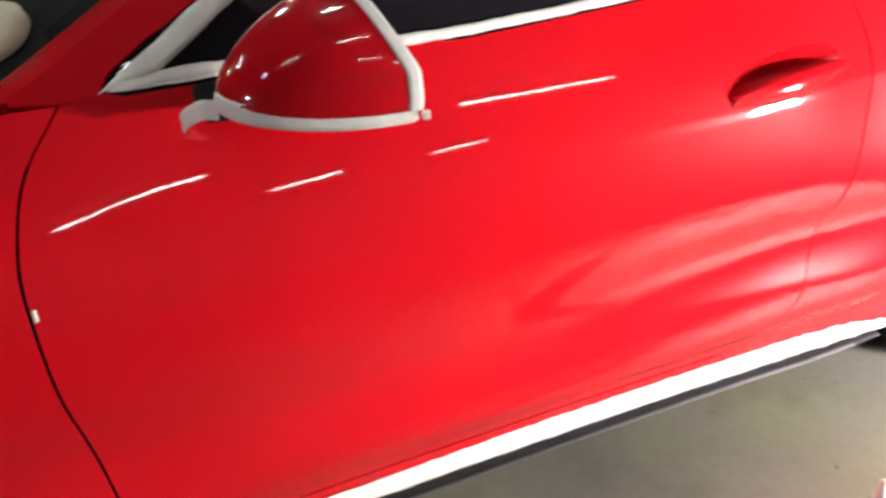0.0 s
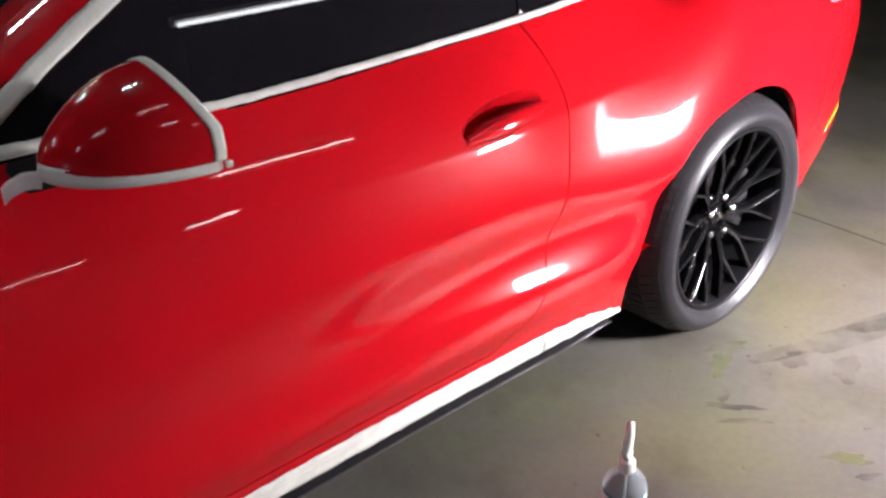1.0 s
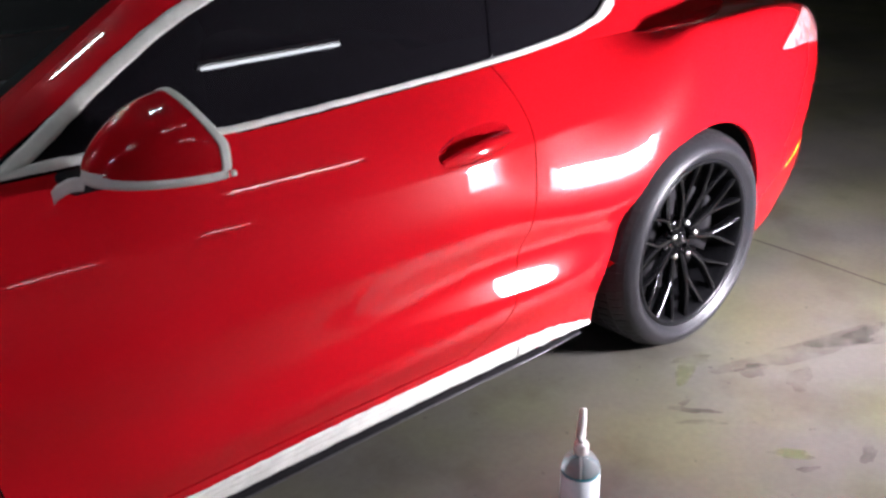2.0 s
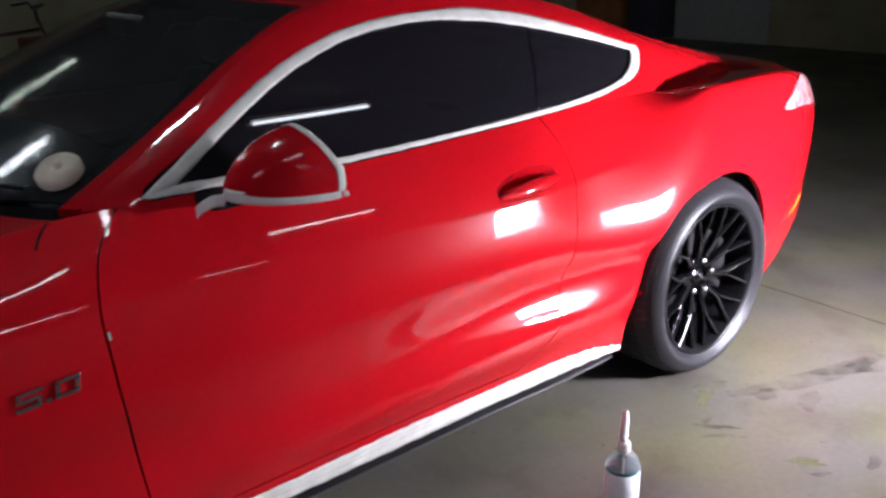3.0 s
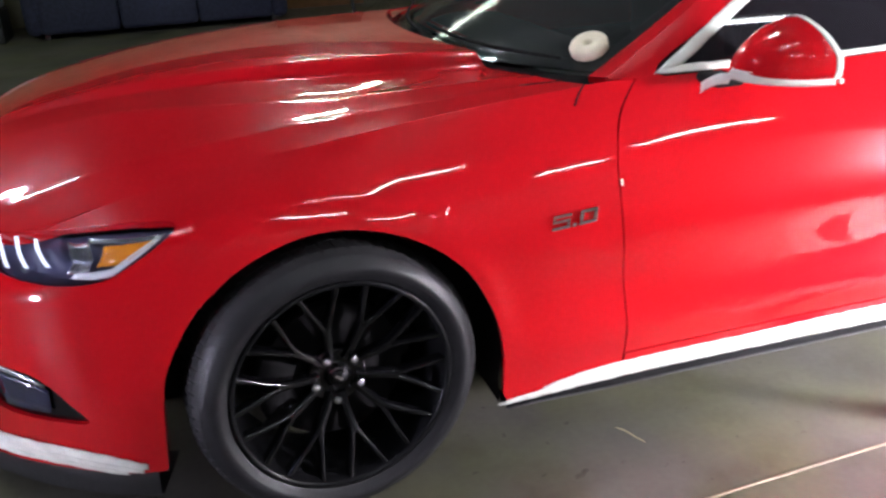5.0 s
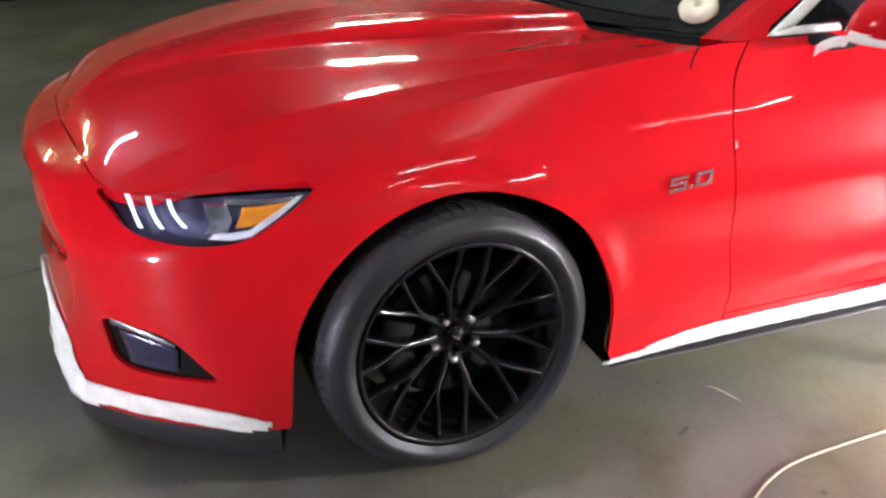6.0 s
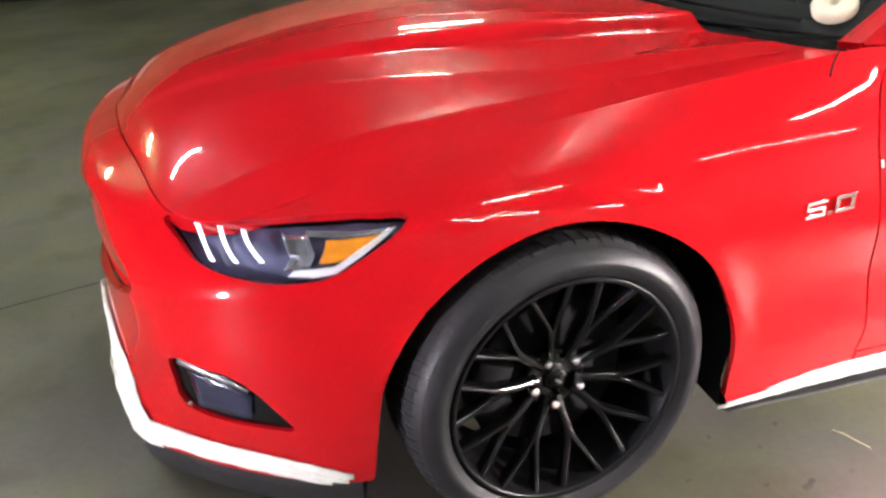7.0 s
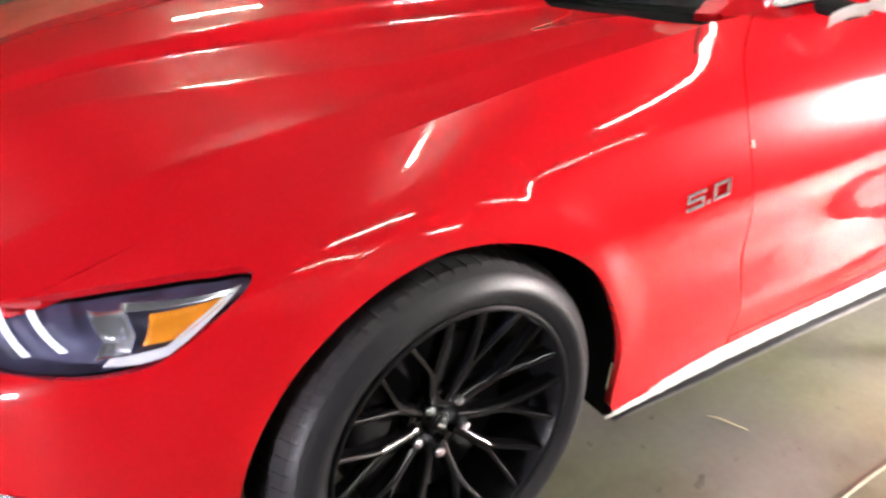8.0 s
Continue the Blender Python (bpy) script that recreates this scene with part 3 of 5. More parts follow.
for side in (1, -1):
    car_part("cabin_side", panel(CABIN, lambda z: 0.745, lambda z: 3.25, 0, CABIN.rows - 1, (DLO,), side, 0.011), PAINT)
    car_part("window_pillar", strip(CABIN, [((2.017 + 0.118 * k / 10, 0.965 + 0.262 * k / 10), (2.022 + 0.118 * k / 10, 0.965 + 0.262 * k / 10)) for k in range(11)], side, -0.004, 2), GLOSS_BLACK)
    car_part("side_window", panel(CABIN, lambda z: 0.8, lambda z: 2.7, 0, CABIN.rows - 1, (), side, 0.02, keep=DLO, flange=0, out=-0.006), GLASS_DARK, None, "dark tinted glass")

# hood
REAR_EDGE = lambda w: 0.42 + 0.27 * (np.abs(w) / 0.78) ** 2
side_line = LOWER.at(np.linspace(-0.62, 0.70, 80), np.full(80, TOP))
front_line = LOWER.at(np.linspace(-1.45, -0.60, 60), np.full(60, TOP))


def dome(x, w):
    a = np.abs(w)
    edge = 0.475 + 0.19 * np.clip(x - 0.5, -1.4, 0)
    tall = 0.036 * np.clip((x + 0.85) / 1.0, 0, 1) ** 1.1
    t = np.clip((edge + 0.025 - a) / 0.05, 0, 1)
    fade = np.clip((x + 0.72) / 0.3, 0, 1) * np.clip((0.66 - x) / 0.12, 0, 1)
    crests = 0.009 * fold(a - (0.575 + 0.30 * np.minimum(x, 0.12) + 0.08 * np.maximum(x - 0.12, 0)), 0.05, 0.012) + 0.004 * fold(a - (0.692 + 0.05 * x), 0.022, 0.008)
    return tall * t * t * (3 - 2 * t) + fade * crests


def hood_point(q, t):
    k = abs(q) * 59
    i = min(int(k), 58)
    f = front_line[i] + (k - i) * (front_line[i + 1] - front_line[i])
    wr = abs(q) * 0.78
    x = f[0] + 0.003 + (float(REAR_EDGE(wr)) - f[0]) * t
    k = min(1.0, t * 3.0)
    k = k * k * (3 - 2 * k)
    width = lambda at: abs(q) * float(np.interp(at, side_line[:, 0], side_line[:, 1]))
    w = width(x) + (f[1] - width(f[0])) * (1 - k)
    w -= 0.003 * min(1, abs(q) ** 8)
    z = float(hood_z(x, w)) + float(dome(x, w))
    return (x, YC - math.copysign(w, q), z)


def sheet(fn, nu, nv, flip=False, rim=0.0):
    bm = bmesh.new()
    g = [[bm.verts.new(fn(i / nu, j / nv)) for j in range(nv + 1)] for i in range(nu + 1)]
    for i in range(nu):
        for j in range(nv):
            f = (g[i][j], g[i + 1][j], g[i + 1][j + 1], g[i][j + 1])
            bm.faces.new(f[::-1] if flip else f)
    bm.normal_update()
    if rim:
        for v0, v1 in [tuple(e.verts) for e in bm.edges if len(e.link_faces) == 1]:
            bm.faces.new([bm.verts.new(c) for c in (v0.co, v1.co, v1.co - Vector((0, 0, rim)), v0.co - Vector((0, 0, rim)))])
    return bm


car_part("hood", sheet(lambda a, b: hood_point(2 * a - 1, b), 300, 110, False, 0.03), PAINT)

# short gap at the hood's rear corner
for side in (1, -1):
    car_part("hood_gap", strip(LOWER, [((0.672 - 0.040 * f - 0.004 * math.sin(math.pi * f), 0.940 - 0.042 * f), (0.6775 - 0.040 * f - 0.004 * math.sin(math.pi * f), 0.940 - 0.042 * f)) for f in np.linspace(0, 1, 9)], side, 0.0012, 2), DARK)

# windscreen, roof and rear window: across from one roof edge to the other
MIDDLE = ((0.44, 0.945), (0.80, 1.10), (1.10, 1.225), (1.34, 1.306), (1.70, 1.352), (2.05, 1.343), (2.35, 1.268), (2.7, 1.142), (3.32, 0.985))
U = np.arange(len(MIDDLE), dtype=float)
MID_XC = curve(U, [m[0] for m in MIDDLE], 0.25)
MID_ZC = curve(U, [m[1] for m in MIDDLE], 0.25)
EDGE_U = curve(U, EDGE_X, 0.1)


def crown(u, q):
    ex = float(EDGE_U(u))
    ew, ez = float(EDGE_W(ex)) - 0.0, float(EDGE_Z(ex))
    cx, cz = float(MID_XC(u)), float(MID_ZC(u))
    a = abs(q)
    return (cx + (ex - cx) * a ** 2.2, YC - q * ew, cz + (ez - cz) * a ** 2.6)


car_part("windscreen", sheet(lambda a, b: crown(0.06 + 2.9 * a, 0.965 * (2 * b - 1)), 60, 60, False), GLASS_SCREEN, None, "curved windscreen glass")
frit = lambda u, q: tuple(c - (0.004 if k == 2 else 0) for k, c in enumerate(crown(u, q)))
car_part("windscreen_border", sheet(lambda a, b: frit(2.62 + 0.34 * a, 0.955 * (2 * b - 1)), 6, 60, False), GLOSS_BLACK, None, "black border band of the windscreen")
car_part("windscreen_border", sheet(lambda a, b: frit(0.06 + 0.16 * a, 0.955 * (2 * b - 1)), 4, 60, False), GLOSS_BLACK)
for q in (1, -1):
    car_part("windscreen_border", sheet(lambda a, b: frit(0.22 + 2.4 * a, q * (0.915 + 0.045 * b)), 50, 3, False), GLOSS_BLACK)
car_part("roof", sheet(lambda a, b: crown(2.98 + 2.6 * a, 2 * b - 1), 60, 60, True, 0.02), PAINT)
car_part("rear_window", sheet(lambda a, b: crown(5.62 + 2.38 * a, 0.97 * (2 * b - 1)), 50, 50, False), GLASS_DARK)
for q in (1, -1):
    car_part("windscreen_pillar", sheet(lambda a, b: crown(3.0 * a, q * (0.955 + 0.045 * b)), 60, 3, q > 0, 0.015), PAINT)


def deck(a, b):
    q = 2 * b - 1
    p = BELT(2.96 + 1.58 * a)
    return (float(p[0]), YC - q * float(p[1]), float(p[2]) + (0.012 + 0.05 * (1 - a) ** 2) * (1 - abs(q) ** 2.5))


car_part("boot_lid", sheet(deck, 60, 40, False), PAINT)


def cowl_point(a, b):
    q = 2 * b - 1
    h = hood_point(q * 0.999, 0.995)
    g = crown(0.06, q * 0.965)
    m = 0.5 - 0.5 * math.cos(math.pi * a)
    return tuple(h[k] + (g[k] - h[k]) * a - (0.03 * math.sin(math.pi * min(1, a * 1.1)) + 0.012 if k == 2 else 0) for k in range(3))


car_part("cowl_panel", sheet(cowl_point, 8, 60, False), DARK)
for y0, y1 in ((0.42, 1.02), (0.98, 1.5)):
    pts = [Vector(crown(0.1 + 0.10 * k / 8, (YC - (y0 + (y1 - y0) * k / 8)) / 0.74)) + Vector((0, 0, 0.018)) for k in range(9)]
    car_part("wiper", tube(pts, 0.005, 6), DARK)

# dark inner body, wheel housings and cabin
car_part("chassis", box((-0.78, YC - 0.56, 0.16), (3.55, YC + 0.56, 0.70), 0.03), DARK)
for side in (1, -1):
    y0, y1 = YC - side * 0.80, YC - side * 0.56
    car_part("door_core", box((0.50, min(y0, y1), 0.19), (2.2, max(y0, y1), 0.80), 0.03), DARK)
    for cx in (FRONT_AXLE, REAR_AXLE):
        bm = bmesh.new()
        rows = []
        for k in range(-1, 26):
            a = math.pi * (-0.08 + 1.16 * min(24, max(0, k)) / 24)
            c, s = math.cos(a), math.sin(a)
            z = 0.345 + 0.40 * s if 0 <= k <= 24 else 0.168
            rows.append([bm.verts.new((cx + 0.42 * c, YC - side * w, z)) for w in (0.60, 0.885)])
        for r0, r1 in zip(rows, rows[1:]):
            bm.faces.new((r0[0], r0[1], r1[1], r1[0]))
        car_part("wheel_liner", bm, DARK)
car_part("dashboard", sheet(lambda a, b: (0.72 + 0.42 * a, YC - 0.66 * (2 * b - 1), 0.90 + 0.03 * math.sin(math.pi * a) - 0.05 * a * a), 10, 30), SEAT)
for y in (YC - 0.37, YC + 0.37):
    bm = bmesh.new()
    add_box(bm, (1.55, y - 0.25, 0.40), (1.72, y + 0.25, 1.02), 0.05)
    add_box(bm, (1.60, y - 0.13, 1.04), (1.70, y + 0.13, 1.20), 0.04)
    add_box(bm, (1.15, y - 0.25, 0.36), (1.62, y + 0.25, 0.50), 0.05)
    car_part("seat", bm, SEAT)
bm = bmesh.new()
pts = [(1.22 + 0.06 * math.sin(a), YC - 0.37 + 0.18 * math.cos(a), 0.86 + 0.17 * math.sin(a)) for a in np.linspace(0, 2 * math.pi, 33)]
car_part("steering_wheel", tube(pts, 0.014, 8), SEAT)
car_part("rear_view_mirror", box((1.16, YC - 0.12, 1.20), (1.19, YC + 0.12, 1.26), 0.012), BLACK)

# headlamps
FOG_BLUE = plain("fog_lens", (0.02, 0.022, 0.05), 0.25, coat=1.0)
LED_BARS = ((-0.742, -0.676, 0.699), (-0.688, -0.626, 0.703), (-0.628, -0.574, 0.709))


def ribbon(lower, upper, side, out, n=12, across=3):
    """A band on the lamp between two lines of (s, z) points."""
    f = np.linspace(0, 1, n + 1)
    at = lambda line, c: np.interp(f, np.linspace(0, 1, len(line)), [q[c] for q in line])
    return strip(LOWER, list(zip(zip(at(lower, 0), at(lower, 1)), zip(at(upper, 0), at(upper, 1)))), side, out, across)


for side in (1, -1):
    lamp = car_part("headlight", panel(LOWER, lambda z: -0.86, lambda z: -0.29, SILL * 3, TOP, (), side, 0.012, keep=LAMP, flange=0, out=-0.03), LAMP_BOWL, None, "headlight with three white running bars and an amber corner")
    for a, b, low in LED_BARS:
        car_part("light_bar", ribbon([(a, 0.748), (b, low)], [(a + 0.010, 0.748), (b + 0.010, low)], side, -0.008, 6, 2), LED, lamp)
    car_part("amber_reflector", ribbon([(-0.464, 0.713), (-0.415, 0.716), (-0.345, 0.756)], [(-0.444, 0.750), (-0.40, 0.754), (-0.34, 0.760)], side, -0.008, 10, 4), AMBER, lamp)
    car_part("lamp_trim", ribbon([(-0.52, 0.690), (-0.475, 0.688), (-0.435, 0.694), (-0.385, 0.724), (-0.318, 0.770)], [(-0.51, 0.700), (-0.475, 0.703), (-0.435, 0.708), (-0.39, 0.735), (-0.332, 0.768)], side, -0.006, 16, 2), LAMP_SILVER, lamp, "silver lamp trim")
    car_part("lamp_trim", ribbon([(-0.478, 0.752), (-0.40, 0.757), (-0.33, 0.763)], [(-0.478, 0.759), (-0.40, 0.763), (-0.33, 0.768)], side, -0.006, 12, 2), CHROME_SOFT, lamp, "silver lamp trim")
    car_part("projector", ribbon([(-0.53, 0.752), (-0.515, 0.72), (-0.53, 0.698)], [(-0.478, 0.757), (-0.470, 0.728), (-0.485, 0.700)], side, -0.014, 10, 5), CHROME_SOFT, lamp)
    lens = car_part("lens", panel(LOWER, lambda z: -0.86, lambda z: -0.29, SILL * 3, TOP, (), side, 0.012, keep=LAMP, flange=0.0, out=0.001), LENS, lamp)
    lens.visible_shadow = False
    car_part("fog_light_housing", panel(LOWER, lambda z: -0.9, lambda z: -0.5, SILL, SILL * 4, (), side, 0.012, keep=FOG, flange=0, out=-0.010), GLOSS_BLACK)
    car_part("fog_lens", strip(LOWER, [((-0.755 + 0.115 * k / 8, 0.352), (-0.765 + 0.135 * k / 8, 0.445 - 0.03 * (k / 8) ** 2)) for k in range(9)], side, -0.004, 4), FOG_BLUE, None, "dark blue fog lamp lens")
    car_part("grille_surround", panel(LOWER, lambda z: -1.45, lambda z: -0.84, SILL * 2, TOP, (), side, 0.014, keep=GRILLE, flange=0, out=-0.022), PAINT)
    car_part("grille", panel(LOWER, lambda z: -1.45, lambda z: -0.95, SILL * 2, TOP, (), side, 0.02, keep=MESH, flange=0, out=-0.016), BLACK)
    car_part("lower_grille", panel(LOWER, lambda z: -1.45, lambda z: -0.95, 0, SILL * 3, (), side, 0.02, keep=LOW_GRILLE, flange=0, out=-0.03), BLACK)
    car_part("fog_light", strip(LOWER, [((-0.785 + 0.15 * k / 8, 0.455 - 0.03 * (k / 8) ** 2), (-0.78 + 0.15 * k / 8, 0.472 - 0.04 * (k / 8) ** 2)) for k in range(9)], side, 0.002, 2), CHROME_SOFT)
    car_part("side_marker", strip(LOWER, [((3.27 + 0.13 * k / 6, 0.40 + 0.05 * k / 6), (3.275 + 0.13 * k / 6, 0.418 + 0.055 * k / 6)) for k in range(7)], side, 0.003, 2), AMBER, None, "amber side marker")
    car_part("tail_light", panel(LOWER, lambda z: 3.10, lambda z: 4.1, SILL * 4, TOP, (), side, 0.012, keep=TAIL_LAMP, flange=0, out=0.004), TAIL_GLARE, None, "tail light lens with pale glare in its colour")


# wheels
def spoke(bm, points, width, depth, front):
    """A bar in the wheel's plane through (radius-wise x, z) points, front face at y = front(r)."""
    pts = [Vector((x, 0, z)) for x, z in points]
    rings = []
    for k, p in enumerate(pts):
        way = (pts[min(k + 1, len(pts) - 1)] - pts[max(k - 1, 0)]).normalized()
        n = Vector((-way.z, 0, way.x))
        y = front(p.length)
        h = width[k] / 2
        rings.append([bm.verts.new(c) for c in (p + n * h + Vector((0, y + depth, 0)), p + n * h + Vector((0, y + 0.006, 0)), p + n * (h - 0.003) + Vector((0, y, 0)),
                                                p - n * (h - 0.003) + Vector((0, y, 0)), p - n * h + Vector((0, y + 0.006, 0)), p - n * h + Vector((0, y + depth, 0)))])
    for a, b in zip(rings, rings[1:]):
        for k in range(5):
            bm.faces.new((a[k], b[k], b[k + 1], a[k + 1]))


def make_wheel(cx, cy, radius, width, turn, bulge=0.0, rim_radius=0.252, dish=0.0, steer=0.0):
    """A wheel whose outer face looks to -y; cy is the plane of the outer sidewall."""
    wheel = car_part("wheel", lathe([(0.0, 0.046 + dish), (0.012, 0.047 + dish), (0.018, 0.050 + dish), (0.020, 0.058 + dish), (0.0, 0.058 + dish)], 28), GLOSS_BLACK, None, "black multi-spoke alloy wheel with a low-profile tyre")
    out = []

    def sub(name, bm, mat):
        ob = part(name, bm, mat, wheel)
        out.append(ob)
        return ob

    r, rim = radius, rim_radius
    h = width
    prof = [(rim - 0.006, 0.032), (rim + 0.004, 0.020), (rim + 0.010, 0.012), (rim + 0.016, 0.010), (rim + 0.022, 0.004 - 0.6 * bulge), (rim + 0.031, 0.0 - bulge), (rim + 0.040, 0.0 - bulge), (rim + 0.046, 0.004 - bulge),
            (r - 0.030, 0.008 - bulge), (r - 0.021, 0.015 - 0.8 * bulge), (r - 0.013, 0.024 - 0.5 * bulge), (r - 0.007, 0.035), (r - 0.003, 0.048), (r, 0.066)]
    prof += [(r, h - 0.06), (r - 0.008, h - 0.025), (r - 0.03, h - 0.008), (rim + 0.05, h), (rim, h - 0.03)]
    shoulder = lambda y: float(np.interp(y, [q[1] for q in prof[8:14]], [q[0] for q in prof[8:14]])) if y < 0.066 else r
    bm = bmesh.new()
    n = 120
    rings = []
    for rr, yy in prof:
        rings.append([bm.verts.new((rr * math.cos(2 * math.pi * k / n), yy, rr * math.sin(2 * math.pi * k / n))) for k in range(n)])
    for a, b in zip(rings, rings[1:]):
        for k in range(n):
            bm.faces.new((a[k], a[(k + 1) % n], b[(k + 1) % n], b[k]))
    bmesh.ops.recalc_face_normals(bm, faces=bm.faces)
    sub("tyre", bm, RUBBER)
    # tread blocks across the shoulder and the running surface
    bm = bmesh.new()
    blocks = 72
    for k in range(blocks):
        a = 2 * math.pi * k / blocks
        for y0, y1, off in ((0.017, 0.036, 0.0), (0.036, 0.064, 0.0), (0.072, 0.125, 0.5), (0.133, h - 0.07, 0.0)):
            b0, b1 = a + 2 * math.pi / blocks * (off - 0.36), a + 2 * math.pi / blocks * (off + 0.36)
            quad = []
            for up in (-0.004, 0.0022):
                for ang, yy in ((b0, y0), (b1, y0), (b1, y1), (b0, y1)):
                    rr = shoulder(yy) + (up if yy > 0.02 else min(up, 0.0008))
                    quad.append(bm.verts.new((rr * math.cos(ang + 0.6 * (yy - 0.017)), yy, rr * math.sin(ang + 0.6 * (yy - 0.017)))))
            for f in ((4, 5, 6, 7), (0, 1, 5, 4), (1, 2, 6, 5), (2, 3, 7, 6), (3, 0, 4, 7)):
                bm.faces.new([quad[i] for i in f])
    bmesh.ops.recalc_face_normals(bm, faces=bm.faces)
    ob = sub("tread", bm, TREAD)
    ob.data.polygons.foreach_set("use_smooth", [False] * len(ob.data.polygons))
    # rim barrel
    bm = lathe([(rim + 0.004, 0.018), (rim + 0.006, 0.012), (rim - 0.004, 0.011), (rim - 0.008, 0.018), (rim - 0.012, 0.04), (rim - 0.022, 0.09), (rim - 0.03, 0.20), (rim - 0.028, 0.21), (rim, 0.21)], 96)
    for f in [f for f in bm.faces if len(f.verts) > 8]:
        bm.faces.remove(f)
    sub("rim", bm, RIM_BLACK)
    face = lambda q: 0.056 + dish - (0.036 + dish) * min(1, max(0, (q - 0.04) / (rim - 0.055))) ** 0.9
    for k in range(10):
        a = 2 * math.pi * (k + 0.5) / 10 + turn
        pol = lambda q, da: (q * math.cos(a + da), q * math.sin(a + da))
        bm = bmesh.new()
        lean = 0.055 if k % 2 else -0.055
        spoke(bm, [pol(0.046, lean), pol(0.08, lean * 0.6), pol(0.12, 0), pol(0.142, 0)], (0.021, 0.019, 0.020, 0.024), 0.03, face)
        for d in (-1, 1):
            spoke(bm, [pol(0.132, d * 0.015), pol(0.165, d * 0.075), pol(0.205, d * 0.135), pol(rim - 0.008, d * 0.178)], (0.013, 0.012, 0.012, 0.015), 0.028, face)
        bmesh.ops.recalc_face_normals(bm, faces=bm.faces)
        sub("spoke", bm, GLOSS_BLACK)
    sub("hub", lathe([(q, y + dish) for q, y in ((0.0, 0.052), (0.022, 0.053), (0.026, 0.056), (0.027, 0.066), (0.034, 0.068), (0.046, 0.066), (0.066, 0.060), (0.070, 0.064), (0.070, 0.10), (0.0, 0.10))], 40), GLOSS_BLACK)
    bm = box((-0.010, 0.0435 + dish, -0.0028), (0.010, 0.046 + dish, 0.0028), 0.001)
    bmesh.ops.rotate(bm, verts=bm.verts, cent=(0, 0, 0), matrix=Matrix.Rotation(0.7, 3, "Y"))
    sub("cap_mark", bm, CHROME)
    for k in range(5):
        a = 2 * math.pi * k / 5 + turn
        bm = lathe([(q, y + dish) for q, y in ((0.0, 0.036), (0.007, 0.036), (0.0115, 0.040), (0.0115, 0.066), (0.0, 0.066))], 6)
        bmesh.ops.translate(bm, verts=bm.verts, vec=(0.057 * math.cos(a), 0, 0.057 * math.sin(a)))
        sub("lug_nut", bm, CHROME)
    bm = lathe([(0.07, 0.105), (0.17, 0.105), (0.172, 0.11), (0.172, 0.135), (0.17, 0.14), (0.07, 0.14)], 64)
    sub("brake_disc", bm, DARK)
    bm = bmesh.new()
    rows = []
    for k in range(9):
        a = math.radians(150 + 60 * k / 8) if cx < 1 else math.radians(-30 + 60 * k / 8)
        rows.append([bm.verts.new((q * math.cos(a), yy, q * math.sin(a))) for q, yy in ((0.105, 0.085), (0.185, 0.085), (0.19, 0.095), (0.19, 0.15), (0.105, 0.15))])
    for r0, r1 in zip(rows, rows[1:]):
        for k in range(5):
            bm.faces.new((r0[k], r1[k], r1[(k + 1) % 5], r0[(k + 1) % 5]))
    bm.faces.new(rows[0])
    bm.faces.new(rows[-1][::-1])
    bmesh.ops.recalc_face_normals(bm, faces=bm.faces)
    sub("brake_caliper", bm, DARK)
    wheel.matrix_basis = Matrix.Translation((cx, cy, radius)) @ Matrix.Rotation(steer, 4, "Z")
    return wheel


STEER = math.radians(6)
front_wheel = make_wheel(0.011, 0.082, 0.343, 0.255, math.radians(-27), 0.0, 0.260, 0.019, STEER)
rear_wheel = make_wheel(2.655, 0.034, 0.340, 0.275, math.radians(10), 0.006, 0.256, 0.010)
for w, cx, inset, steer in ((front_wheel, 0.011, 0.082, STEER), (rear_wheel, 2.655, 0.034, 0.0)):
    m = Matrix.Translation((cx, 2 * YC - inset, w.matrix_basis.translation.z)) @ Matrix.Rotation(math.pi + steer, 4, "Z")
    copy_thing(w, m)

# door mirrors
CUT_OUTLINE = [(0.145, 0.958), (0.05, 0.953), (-0.03, 0.948), (-0.046, 0.958), (-0.047, 0.985), (-0.038, 1.02), (-0.015, 1.055), (0.02, 1.08), (0.06, 1.092), (0.10, 1.085), (0.13, 1.06), (0.146, 1.01)]
MIRROR_RIM = ring(CUT_OUTLINE, 4)


def mirror_point(k, f, out=0.0):
    """Point k of the rim's outline, carried forward by f of the housing's depth."""
    y, z = MIRROR_RIM[k % len(MIRROR_RIM)]
    shrink = max(0.0, 1 - abs(f) ** 1.8) ** 0.58
    cy, cz = 0.07, 0.965
    yy, zz = cy + (y - cy) * (shrink + out), cz + (z - cz) * (0.90 if z > cz else 1.0) * (shrink + out)
    return Vector((0.02, 0.046, 0.0)) + Vector((1.165 - 0.212 * f - 0.35 * max(0, y - 0.07) * (1 - f) * 0.3 - 0.5 * max(0, zz - 1.0) * (1 - f), yy, zz))


def flipped(bm, side):
    if side < 0:
        for v in bm.verts:
            v.co.y = 2 * YC - v.co.y
        bmesh.ops.reverse_faces(bm, faces=bm.faces)
    return bm


